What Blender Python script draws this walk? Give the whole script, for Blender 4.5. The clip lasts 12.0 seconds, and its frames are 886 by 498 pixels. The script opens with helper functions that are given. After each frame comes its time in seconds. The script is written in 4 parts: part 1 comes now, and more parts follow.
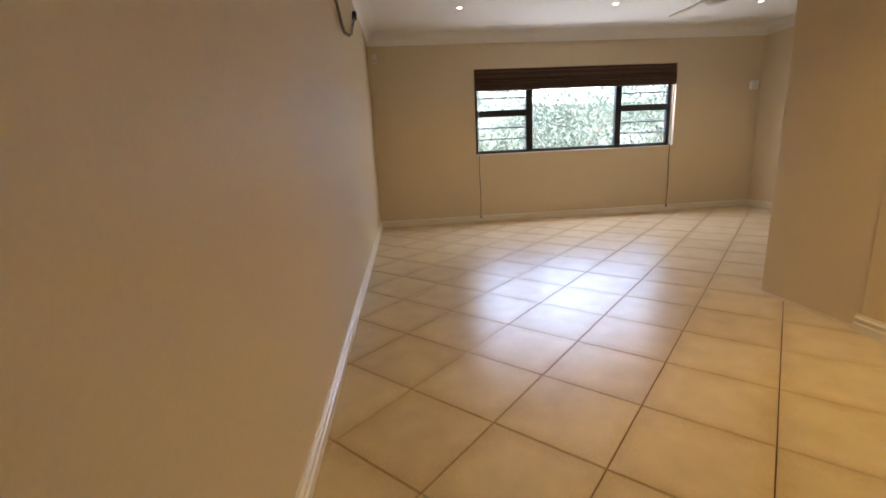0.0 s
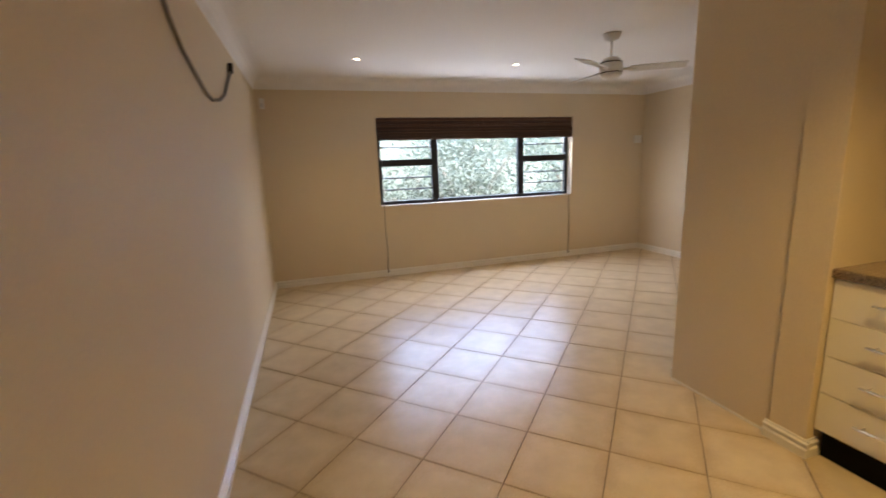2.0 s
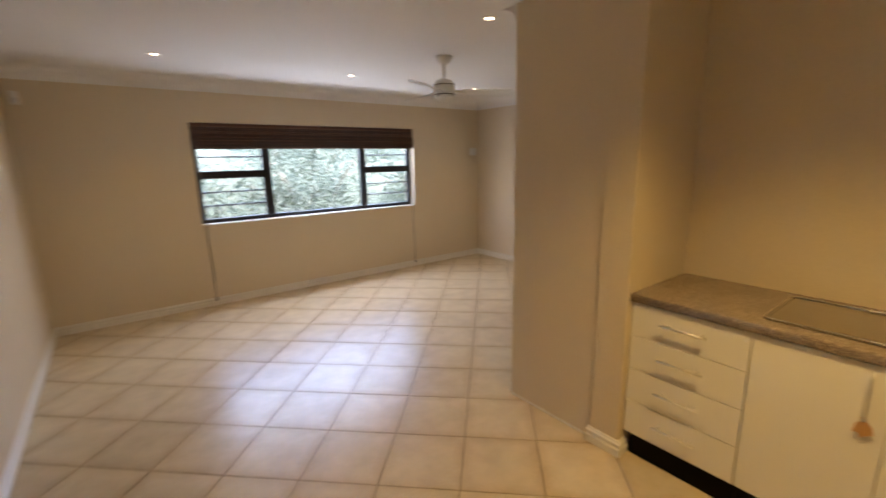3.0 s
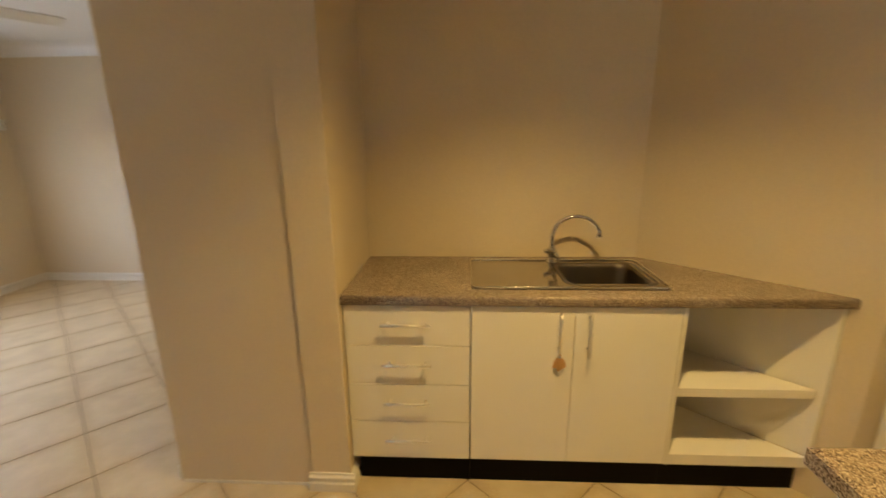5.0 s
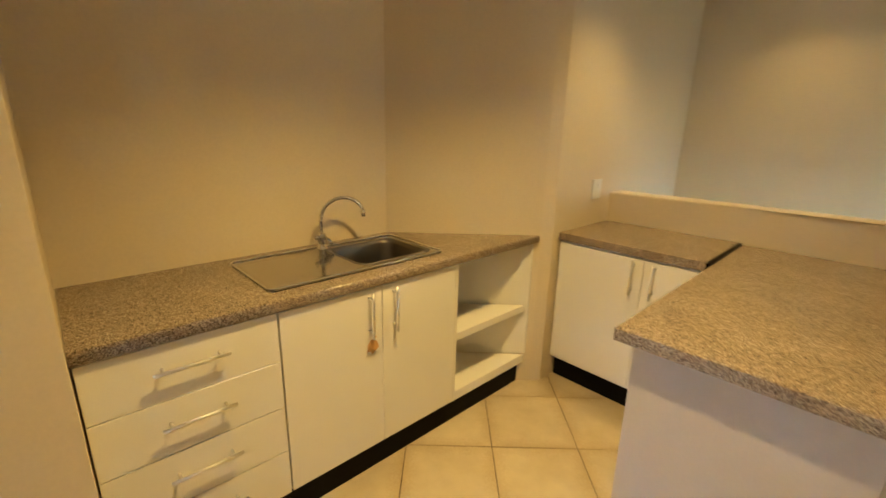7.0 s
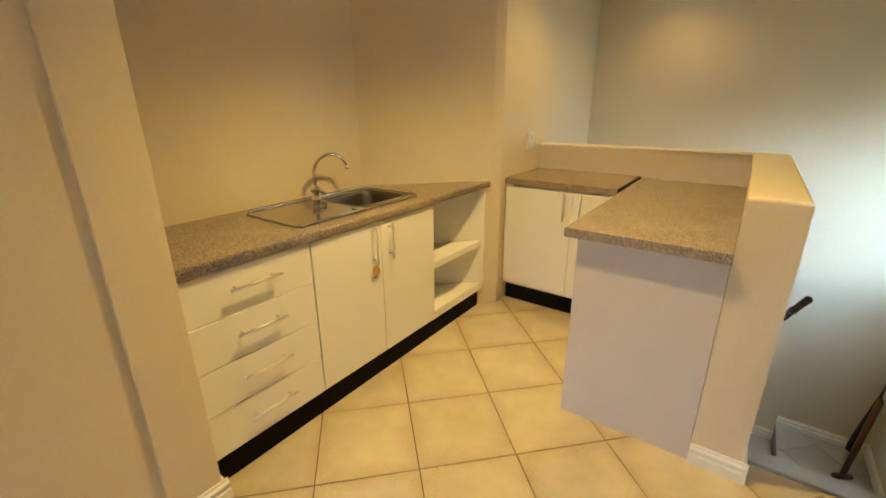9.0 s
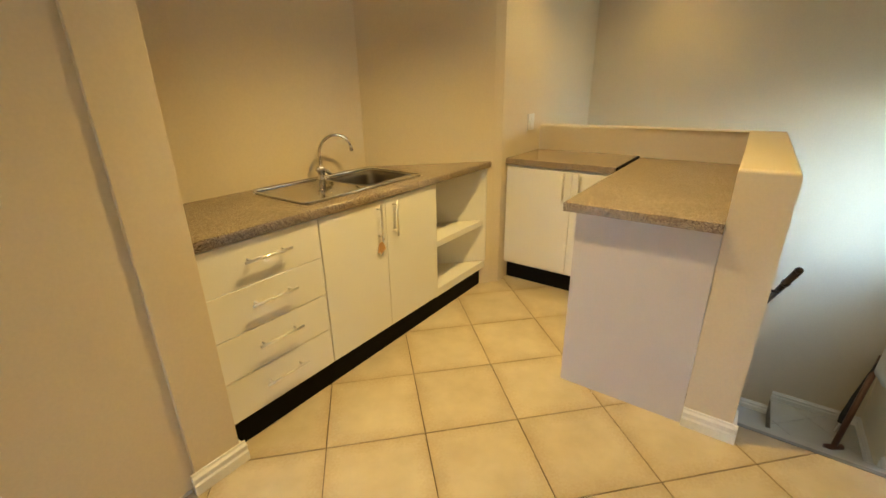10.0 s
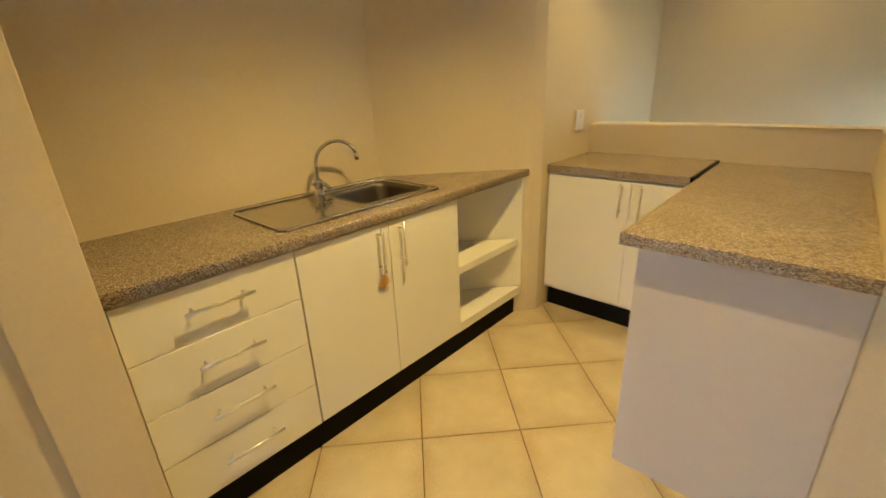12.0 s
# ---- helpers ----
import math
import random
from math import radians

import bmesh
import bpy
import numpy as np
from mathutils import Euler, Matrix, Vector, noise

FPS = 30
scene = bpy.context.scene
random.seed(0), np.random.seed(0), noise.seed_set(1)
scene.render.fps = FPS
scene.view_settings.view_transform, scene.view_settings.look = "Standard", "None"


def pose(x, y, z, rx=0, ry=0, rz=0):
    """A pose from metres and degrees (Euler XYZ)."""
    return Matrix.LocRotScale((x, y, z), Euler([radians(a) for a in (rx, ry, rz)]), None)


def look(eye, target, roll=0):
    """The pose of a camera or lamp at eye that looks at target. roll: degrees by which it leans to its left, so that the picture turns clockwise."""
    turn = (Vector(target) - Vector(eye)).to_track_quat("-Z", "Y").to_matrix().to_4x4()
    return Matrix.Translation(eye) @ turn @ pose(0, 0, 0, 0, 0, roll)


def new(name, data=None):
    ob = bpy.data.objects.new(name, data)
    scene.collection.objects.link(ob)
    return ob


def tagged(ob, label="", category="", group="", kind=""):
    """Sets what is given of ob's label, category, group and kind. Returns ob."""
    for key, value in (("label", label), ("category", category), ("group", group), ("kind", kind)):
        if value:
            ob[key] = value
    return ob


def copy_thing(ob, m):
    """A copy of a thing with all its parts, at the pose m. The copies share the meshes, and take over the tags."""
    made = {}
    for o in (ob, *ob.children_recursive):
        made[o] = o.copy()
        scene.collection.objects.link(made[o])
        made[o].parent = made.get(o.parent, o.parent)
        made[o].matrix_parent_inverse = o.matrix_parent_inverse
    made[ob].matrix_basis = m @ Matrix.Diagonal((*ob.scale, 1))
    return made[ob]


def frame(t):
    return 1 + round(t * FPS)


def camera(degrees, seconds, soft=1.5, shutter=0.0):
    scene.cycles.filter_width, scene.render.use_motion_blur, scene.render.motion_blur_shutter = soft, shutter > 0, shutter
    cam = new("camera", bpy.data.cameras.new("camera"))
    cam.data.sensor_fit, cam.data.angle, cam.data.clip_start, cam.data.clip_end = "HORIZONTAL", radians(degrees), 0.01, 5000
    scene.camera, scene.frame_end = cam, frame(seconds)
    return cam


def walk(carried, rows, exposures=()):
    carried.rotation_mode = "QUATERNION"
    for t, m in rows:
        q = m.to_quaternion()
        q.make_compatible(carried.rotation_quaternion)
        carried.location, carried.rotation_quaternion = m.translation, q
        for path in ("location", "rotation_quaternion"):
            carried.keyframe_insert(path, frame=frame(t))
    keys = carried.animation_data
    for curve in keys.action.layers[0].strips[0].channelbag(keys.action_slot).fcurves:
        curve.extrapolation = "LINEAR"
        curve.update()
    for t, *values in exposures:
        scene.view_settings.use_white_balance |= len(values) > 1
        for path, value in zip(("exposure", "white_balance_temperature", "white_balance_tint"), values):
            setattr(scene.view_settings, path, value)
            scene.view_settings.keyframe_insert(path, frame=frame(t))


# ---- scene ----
cam = camera(92.3, 12.0, soft=1.55, shutter=0.6)
PATH = [
    (0, (1.628, -2.249, 0.976), (-0.316, -2.088, 0.531), -2.8),
    (0.5, (1.551, -2.211, 1.12), (-0.397, -2.037, 0.704), -3.1),
    (1, (1.425, -2.173, 1.205), (-0.52, -1.904, 0.822), -2.5),
    (1.5, (1.32, -2.135, 1.261), (-0.609, -1.751, 0.902), -2.6),
    (2, (1.189, -2.126, 1.399), (-0.685, -1.544, 1.012), -2.2),
    (2.5, (1.092, -2.017, 1.488), (-0.675, -1.168, 1.09), -1.8),
    (3, (1.038, -1.964, 1.571), (-0.517, -0.777, 1.156), -1.2),
    (3.5, (0.93, -1.838, 1.534), (-0.349, -0.356, 1.123), -0.7),
    (3.7, (0.89, -1.801, 1.529), (-0.274, -0.229, 1.109), -1.1),
    (5.3, (0.417, -1.492, 1.479), (0.572, 0.435, 0.966), 0.3),
    (5.5, (0.38, -1.445, 1.465), (0.691, 0.459, 0.939), 0.9),
    (6, (0.252, -1.343, 1.451), (0.979, 0.441, 0.915), 0.6),
    (6.5, (0.14, -1.287, 1.448), (1.229, 0.303, 0.913), 1.3),
    (7, (0.026, -1.286, 1.434), (1.354, 0.113, 0.903), 1.3),
    (7.2, (-0.044, -1.29, 1.427), (1.359, 0.035, 0.903), 0.9),
    (8.8, (-0.475, -1.38, 1.403), (1.061, -0.268, 0.766), -0.1),
    (9, (-0.498, -1.392, 1.388), (1.037, -0.287, 0.739), -0.3),
    (9.5, (-0.573, -1.412, 1.365), (0.952, -0.315, 0.68), -0.4),
    (10, (-0.57, -1.431, 1.358), (0.946, -0.333, 0.655), -0.8),
    (10.5, (-0.496, -1.398, 1.365), (1.024, -0.309, 0.655), -1.3),
    (11, (-0.374, -1.351, 1.363), (1.138, -0.251, 0.653), -1.5),
    (11.5, (-0.232, -1.285, 1.35), (1.235, -0.123, 0.643), -1.6),
    (12, (-0.115, -1.251, 1.337), (1.259, 0.02, 0.631), -2.4),
]
EXPOSURES = [(0.0, 4.72, 6900, 21), (2.0, 4.70, 6700, 23), (3.7, 4.68, 6500, 23), (5.5, 5.02, 6550, 14), (7.2, 5.20, 6550, 12), (9.0, 5.34, 6350, 9), (10.5, 5.28, 6250, 8), (12.0, 5.22, 6350, 8)]
walk(cam, [(t, look(*p)) for t, *p in PATH], EXPOSURES)

# ---- light ----
world = bpy.data.worlds.new("sky")
scene.world = world
world.use_nodes = True
wn = world.node_tree.nodes
sky = wn.new("ShaderNodeTexSky")
sky.sky_type, sky.sun_disc = "NISHITA", False
sky.sun_elevation, sky.sun_rotation = radians(52), radians(60)
world.node_tree.links.new(sky.outputs[0], wn["Background"].inputs[0])
wn["Background"].inputs[1].default_value = 0.15

sun = new("sun", bpy.data.lights.new("sun", "SUN"))
sun.data.energy, sun.data.angle, sun.data.color = 1.1, radians(20), (1.0, 0.96, 0.9)
sun.matrix_world = look((20, 12, 30), (0, 0, 0))

WARM = (1.0, 0.69, 0.228)
DOWNLIGHTS = [(-3.17, -1.56, 0.75), (-3.17, 0.12, 0.75), (-3.17, 1.78, 0.7), (-1.06, 0.04, 0.25), (-1.06, 1.76, 0.6),
              (-0.95, -1.05, 0.10), (0.84, -0.68, 4.2), (2.32, -0.62, 1.2), (2.35, -1.98, 0.22), (3.35, -0.75, 0.42)]
CEIL = 2.42
XW = -4.20
for lx, ly, watts in DOWNLIGHTS:
    lamp = new("downlight_lamp", bpy.data.lights.new("downlight_lamp", "SPOT"))
    lamp.data.energy, lamp.data.color, lamp.data.shadow_soft_size = watts, WARM, 0.016
    lamp.data.spot_size, lamp.data.spot_blend = radians(122), 1.0
    lamp.matrix_world = look((lx, ly, CEIL - 0.04), (lx, ly, 0))


def window_light(name, at, to, w, h, watts, color):
    """An added area lamp at a window that stands in for daylight."""
    lamp = new(name, bpy.data.lights.new(name, "AREA"))
    lamp.data.shape, lamp.data.size, lamp.data.size_y = "RECTANGLE", w, h
    lamp.data.energy, lamp.data.color = watts, color
    lamp.matrix_world = look(at, to)
    return lamp


window_light("stair_daylight", (3.22, -2.86, 0.86), (3.62, -2.05, -0.10), 0.7, 0.9, 0.165, (0.44, 0.72, 1.0)).data.spread = radians(98)
# Unseen lamp behind the raised blind, in place of sky light.
window_light("window_daylight", (XW - 0.31, 0.14, 1.87), (XW + 0.69, 0.14, 1.27), 2.7, 0.24, 2.1, (0.76, 0.87, 1.0))
# Unseen fill lamp below the sill, added to brighten the ceiling like ground bounce.
window_light("garden_daylight", (XW - 0.62, 0.14, 0.60), (XW + 1.0, 0.14, 2.0), 2.7, 0.5, 1.8, (0.80, 0.90, 1.0))


# ---- materials ----
def material(name, color, rough=0.5, metal=0.0):
    m = bpy.data.materials.new(name)
    m.use_nodes = True
    b = m.node_tree.nodes["Principled BSDF"]
    b.inputs["Base Color"].default_value = (*color, 1)
    b.inputs["Roughness"].default_value, b.inputs["Metallic"].default_value = rough, metal
    return m, m.node_tree.nodes, m.node_tree.links, b


def add_noise(nodes, links, scale, detail=4.0, rough=0.55, coord="Object"):
    c = nodes.new("ShaderNodeTexCoord")
    n = nodes.new("ShaderNodeTexNoise")
    n.inputs["Scale"].default_value, n.inputs["Detail"].default_value, n.inputs["Roughness"].default_value = scale, detail, rough
    links.new(c.outputs[coord], n.inputs["Vector"])
    return n


def ramp(nodes, links, source, stops):
    r = nodes.new("ShaderNodeValToRGB")
    while len(r.color_ramp.elements) < len(stops):
        r.color_ramp.elements.new(0.5)
    for e, (at, col) in zip(r.color_ramp.elements, stops):
        e.position, e.color = at, (*col, 1)
    r.color_ramp.interpolation = "LINEAR"
    links.new(source, r.inputs[0])
    return r


def mix(nodes, links, a, b, fac, mode="MIX"):
    m = nodes.new("ShaderNodeMix")
    m.data_type, m.blend_type = "RGBA", mode
    for socket, v in ((m.inputs[6], a), (m.inputs[7], b), (m.inputs[0], fac)):
        if hasattr(v, "links"):
            links.new(v, socket)
        else:
            socket.default_value = v
    return m.outputs[2]


def bump(nodes, links, bsdf, source, strength, distance=0.002):
    b = nodes.new("ShaderNodeBump")
    b.inputs["Strength"].default_value, b.inputs["Distance"].default_value = strength, distance
    links.new(source, b.inputs["Height"])
    links.new(b.outputs[0], bsdf.inputs["Normal"])


def varied(name, color, dark, rough, big=1.5, fine=60.0, amount=0.5, relief=0.15, metal=0.0, rough_swing=0.1):
    """A painted or plain surface: two scales of variation, uneven gloss and a fine relief."""
    m, n, l, b = material(name, color, rough, metal)
    n1, n2 = add_noise(n, l, big), add_noise(n, l, fine, 3.0)
    r1 = ramp(n, l, n1.outputs[0], ((0.3, dark), (0.7, color)))
    r2 = ramp(n, l, n2.outputs[0], ((0.35, tuple(c * (1 - 0.25 * amount) for c in color)), (0.65, color)))
    col = mix(n, l, r1.outputs[0], r2.outputs[0], 0.5)
    l.new(col, b.inputs["Base Color"])
    mr = n.new("ShaderNodeMapRange")
    mr.inputs[3].default_value, mr.inputs[4].default_value = max(0.02, rough - rough_swing), rough + rough_swing
    l.new(n1.outputs[0], mr.inputs[0])
    l.new(mr.outputs[0], b.inputs["Roughness"])
    bump(n, l, b, n2.outputs[0], relief)
    return m


M_wall = varied("cream_wall_paint", (0.69, 0.585, 0.415), (0.66, 0.555, 0.39), 0.55, 0.9, 90.0, 0.3, 0.12)
M_ceiling = varied("white_ceiling_paint", (0.80, 0.79, 0.77), (0.77, 0.76, 0.74), 0.7, 0.8, 70.0, 0.2, 0.08)
M_trim = varied("white_gloss_trim", (0.80, 0.77, 0.70), (0.72, 0.68, 0.60), 0.35, 3.0, 80.0, 0.4, 0.08)
M_laminate = varied("white_laminate", (0.80, 0.77, 0.70), (0.77, 0.74, 0.66), 0.32, 2.0, 200.0, 0.2, 0.03, 0.0, 0.05)
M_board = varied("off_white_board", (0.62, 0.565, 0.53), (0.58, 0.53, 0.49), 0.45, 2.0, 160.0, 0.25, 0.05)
M_black = varied("black_kick_laminate", (0.004, 0.003, 0.003), (0.002, 0.002, 0.002), 0.6, 4.0, 120.0, 0.5, 0.05)
M_blackframe = varied("black_aluminium", (0.014, 0.015, 0.017), (0.010, 0.011, 0.012), 0.4, 4.0, 150.0, 0.4, 0.05, 0.0)
M_black.node_tree.nodes["Principled BSDF"].inputs["Specular IOR Level"].default_value = 0.1
M_chrome = varied("chrome", (0.75, 0.74, 0.72), (0.70, 0.69, 0.67), 0.08, 6.0, 200.0, 0.2, 0.02, 1.0, 0.03)
M_steel = varied("brushed_steel", (0.56, 0.53, 0.49), (0.48, 0.45, 0.42), 0.12, 5.0, 300.0, 0.3, 0.06, 1.0, 0.06)
# Steel for the bowl; its inner shade and dark reflections are put into the colour.
M_bowl = varied("shaded_bowl_steel", (0.17, 0.15, 0.135), (0.12, 0.105, 0.095), 0.32, 5.0, 300.0, 0.3, 0.06, 1.0, 0.05)
M_nickel = varied("satin_nickel", (0.88, 0.86, 0.80), (0.82, 0.80, 0.74), 0.30, 8.0, 250.0, 0.3, 0.04, 1.0, 0.05)
M_stripe = varied("dull_aluminium", (0.30, 0.29, 0.27), (0.22, 0.21, 0.19), 0.55, 9.0, 200.0, 0.6, 0.15, 0.6)
M_plastic = varied("white_plastic", (0.78, 0.77, 0.73), (0.74, 0.73, 0.69), 0.35, 5.0, 150.0, 0.2, 0.03)
M_grout = varied("dark_grout", (0.10, 0.060, 0.028), (0.06, 0.036, 0.017), 0.9, 3.0, 90.0, 0.7, 0.4)
M_screed = varied("cement", (0.30, 0.28, 0.25), (0.24, 0.22, 0.2), 0.9, 3.0, 60.0, 0.7, 0.4)
M_wood = varied("red_brown_wood", (0.17, 0.065, 0.03), (0.10, 0.036, 0.017), 0.4, 9.0, 140.0, 0.7, 0.15)
M_rail = varied("dark_grey_brown_rail", (0.075, 0.062, 0.052), (0.045, 0.038, 0.032), 0.35, 9.0, 140.0, 0.6, 0.12)
M_darkcloth = varied("black_cloth", (0.02, 0.02, 0.022), (0.012, 0.012, 0.013), 0.8, 20.0, 300.0, 0.7, 0.4)
M_cloth = varied("off_white_cloth", (0.66, 0.66, 0.64), (0.54, 0.54, 0.52), 0.85, 9.0, 250.0, 0.6, 0.4)
M_tag = varied("orange_card", (0.60, 0.34, 0.13), (0.50, 0.26, 0.09), 0.6, 30.0, 200.0, 0.5, 0.1)
M_cable = varied("grey_cable_sleeve", (0.17, 0.145, 0.115), (0.10, 0.085, 0.065), 0.5, 20.0, 200.0, 0.5, 0.2)
M_fan = varied("white_enamel", (0.74, 0.73, 0.70), (0.70, 0.69, 0.66), 0.3, 4.0, 150.0, 0.2, 0.03)
M_bark = varied("bark", (0.11, 0.08, 0.055), (0.06, 0.045, 0.03), 0.9, 6.0, 40.0, 0.8, 0.6)
M_ground = varied("garden_soil_and_grass", (0.09, 0.11, 0.045), (0.07, 0.06, 0.035), 0.95, 0.8, 20.0, 0.8, 0.6)
M_woods = varied("far_woods", (0.12, 0.15, 0.12), (0.075, 0.10, 0.075), 0.95, 1.1, 9.0, 0.9, 0.5)
M_facade = varied("outside_plaster", (0.62, 0.58, 0.50), (0.52, 0.48, 0.41), 0.85, 1.0, 40.0, 0.5, 0.4)


def tile_material(name, light, dark, edge, rough, size=0.0):
    """Glazed tile: soft clouds, a slightly browner printed rim, a little change of tone from tile to tile."""
    m, n, l, b = material(name, light, rough)
    big, mid, fine = add_noise(n, l, 1.7, 3.0), add_noise(n, l, 6.0, 4.0, 0.55), add_noise(n, l, 90.0, 3.0)
    info = n.new("ShaderNodeObjectInfo")
    seed = n.new("ShaderNodeMath")
    seed.operation = "MULTIPLY"
    seed.inputs[1].default_value = 60.0
    l.new(info.outputs["Random"], seed.inputs[0])
    for q in (big, mid):
        q.noise_dimensions = "4D"
        l.new(seed.outputs[0], q.inputs["W"])
    r = ramp(n, l, big.outputs[0], ((0.1, dark), (0.9, light)))
    cloud = n.new("ShaderNodeMapRange")
    cloud.inputs[1].default_value, cloud.inputs[2].default_value = 0.05, 0.95
    l.new(mid.outputs[0], cloud.inputs[0])
    soft_cloud = mix(n, l, (*edge, 1), (*light, 1), cloud.outputs[0])
    col = mix(n, l, r.outputs[0], soft_cloud, 0.7)
    tint = ramp(n, l, info.outputs["Random"], ((0.0, (0.93, 0.92, 0.90)), (1.0, (1.0, 1.0, 1.0))))
    col = mix(n, l, col, tint.outputs[0], 1.0, "MULTIPLY")
    if size:
        c = n.new("ShaderNodeTexCoord")
        turn = n.new("ShaderNodeVectorRotate")
        turn.rotation_type = "Z_AXIS"
        turn.inputs["Angle"].default_value = -radians(46.3)
        l.new(c.outputs["Object"], turn.inputs["Vector"])
        sep = n.new("ShaderNodeSeparateXYZ")
        l.new(turn.outputs[0], sep.inputs[0])
        a = []
        for k in (0, 1):
            q = n.new("ShaderNodeMath")
            q.operation = "ABSOLUTE"
            l.new(sep.outputs[k], q.inputs[0])
            a.append(q)
        far = n.new("ShaderNodeMath")
        far.operation = "MAXIMUM"
        l.new(a[0].outputs[0], far.inputs[0])
        l.new(a[1].outputs[0], far.inputs[1])
        wob = n.new("ShaderNodeMath")
        wob.operation = "MULTIPLY_ADD"
        wob.inputs[1].default_value, wob.inputs[2].default_value = 0.10, -0.05
        l.new(fine.outputs[0], wob.inputs[0])
        tot = n.new("ShaderNodeMath")
        l.new(far.outputs[0], tot.inputs[0])
        l.new(wob.outputs[0], tot.inputs[1])
        rim = ramp(n, l, tot.outputs[0], ((0.140, (1, 1, 1)), (0.208, (0.85, 0.79, 0.70))))
        col = mix(n, l, col, rim.outputs[0], 1.0, "MULTIPLY")
    l.new(col, b.inputs["Base Color"])
    mr = n.new("ShaderNodeMapRange")
    mr.inputs[3].default_value, mr.inputs[4].default_value = rough - 0.05, rough + 0.08
    l.new(fine.outputs[0], mr.inputs[0])
    l.new(mr.outputs[0], b.inputs["Roughness"])
    bump(n, l, b, fine.outputs[0], 0.05, 0.001)
    return m


M_tile = tile_material("beige_ceramic", (0.78, 0.67, 0.475), (0.55, 0.445, 0.285), (0.35, 0.265, 0.15), 0.295, 0.4)
M_stairtile = tile_material("pale_stair_ceramic", (0.50, 0.47, 0.40), (0.44, 0.41, 0.34), (0.38, 0.35, 0.28), 0.3)


def counter_material():
    m, n, l, b = material("speckled_laminate", (0.4, 0.35, 0.3), 0.3)
    c = n.new("ShaderNodeTexCoord")
    grains = []
    for scale in (400.0, 240.0):
        v = n.new("ShaderNodeTexVoronoi")
        v.inputs["Scale"].default_value = scale
        l.new(c.outputs["Object"], v.inputs["Vector"])
        bw = n.new("ShaderNodeSeparateColor")
        l.new(v.outputs["Color"], bw.inputs[0])
        grains.append(bw)
    r = ramp(n, l, grains[0].outputs[0], ((0.0, (0.025, 0.018, 0.014)), (0.20, (0.19, 0.138, 0.096)), (0.40, (0.38, 0.30, 0.22)), (0.74, (0.66, 0.575, 0.46))))
    r2 = ramp(n, l, grains[1].outputs[1], ((0.0, (0.15, 0.105, 0.075)), (0.28, (0.36, 0.28, 0.205)), (0.85, (0.48, 0.395, 0.30))))
    r.color_ramp.interpolation = r2.color_ramp.interpolation = "CONSTANT"
    col = mix(n, l, r.outputs[0], r2.outputs[0], 0.3)
    cloud = add_noise(n, l, 5.0)
    shade = ramp(n, l, cloud.outputs[0], ((0.3, (0.73, 0.70, 0.68)), (0.7, (0.86, 0.84, 0.83))))
    col = mix(n, l, col, shade.outputs[0], 1.0, "MULTIPLY")
    l.new(col, b.inputs["Base Color"])
    b.inputs["Roughness"].default_value = 0.22
    bump(n, l, b, grains[0].outputs[0], 0.04, 0.001)
    return m


M_counter = counter_material()


def bamboo_material():
    m, n, l, b = material("dark_bamboo", (0.1, 0.045, 0.02), 0.3)
    inf = n.new("ShaderNodeObjectInfo")
    r = ramp(n, l, inf.outputs["Random"], ((0.0, (0.03, 0.012, 0.007)), (0.5, (0.065, 0.024, 0.013)), (0.85, (0.11, 0.044, 0.025)), (1.0, (0.24, 0.12, 0.075))))
    grain = add_noise(n, l, 45.0, 4.0)
    g = ramp(n, l, grain.outputs[0], ((0.3, (0.7, 0.68, 0.66)), (0.7, (1, 1, 1))))
    l.new(mix(n, l, r.outputs[0], g.outputs[0], 1.0, "MULTIPLY"), b.inputs["Base Color"])
    bump(n, l, b, grain.outputs[0], 0.2)
    return m


M_bamboo = bamboo_material()


def leaf_material():
    m, n, l, b = material("leaves", (0.08, 0.12, 0.04), 0.85)
    geo = n.new("ShaderNodeNewGeometry")
    r = ramp(n, l, geo.outputs["Random Per Island"], ((0.0, (0.075, 0.105, 0.075)), (0.5, (0.095, 0.125, 0.09)), (1.0, (0.12, 0.145, 0.11))))
    l.new(r.outputs[0], b.inputs["Base Color"])
    t = n.new("ShaderNodeBsdfTranslucent")
    l.new(r.outputs[0], t.inputs[0])
    s = n.new("ShaderNodeMixShader")
    s.inputs[0].default_value = 0.4
    l.new(b.outputs[0], s.inputs[1])
    l.new(t.outputs[0], s.inputs[2])
    l.new(s.outputs[0], n["Material Output"].inputs[0])
    return m


M_leaf = leaf_material()


def glass_material():
    m, n, l, b = material("window_glass", (1, 1, 1), 0.0)
    b.inputs["Transmission Weight"].default_value = 1.0
    b.inputs["IOR"].default_value = 1.45
    return m


M_glass = glass_material()


def lamp_material():
    m, n, l, b = material("halogen_bulb", (1, 0.9, 0.75), 0.4)
    b.inputs["Emission Color"].default_value = (1.0, 0.80, 0.55, 1)
    b.inputs["Emission Strength"].default_value = 1.2
    return m


M_bulb = lamp_material()


# ---- builders ----
BASE = {}


def thing(name, at, label, category, group="", kind=""):
    ob = new(name)
    ob.location = at
    ob.empty_display_size = 0.1
    BASE[ob.name] = Vector(at)
    return tagged(ob, label, category, group, kind)


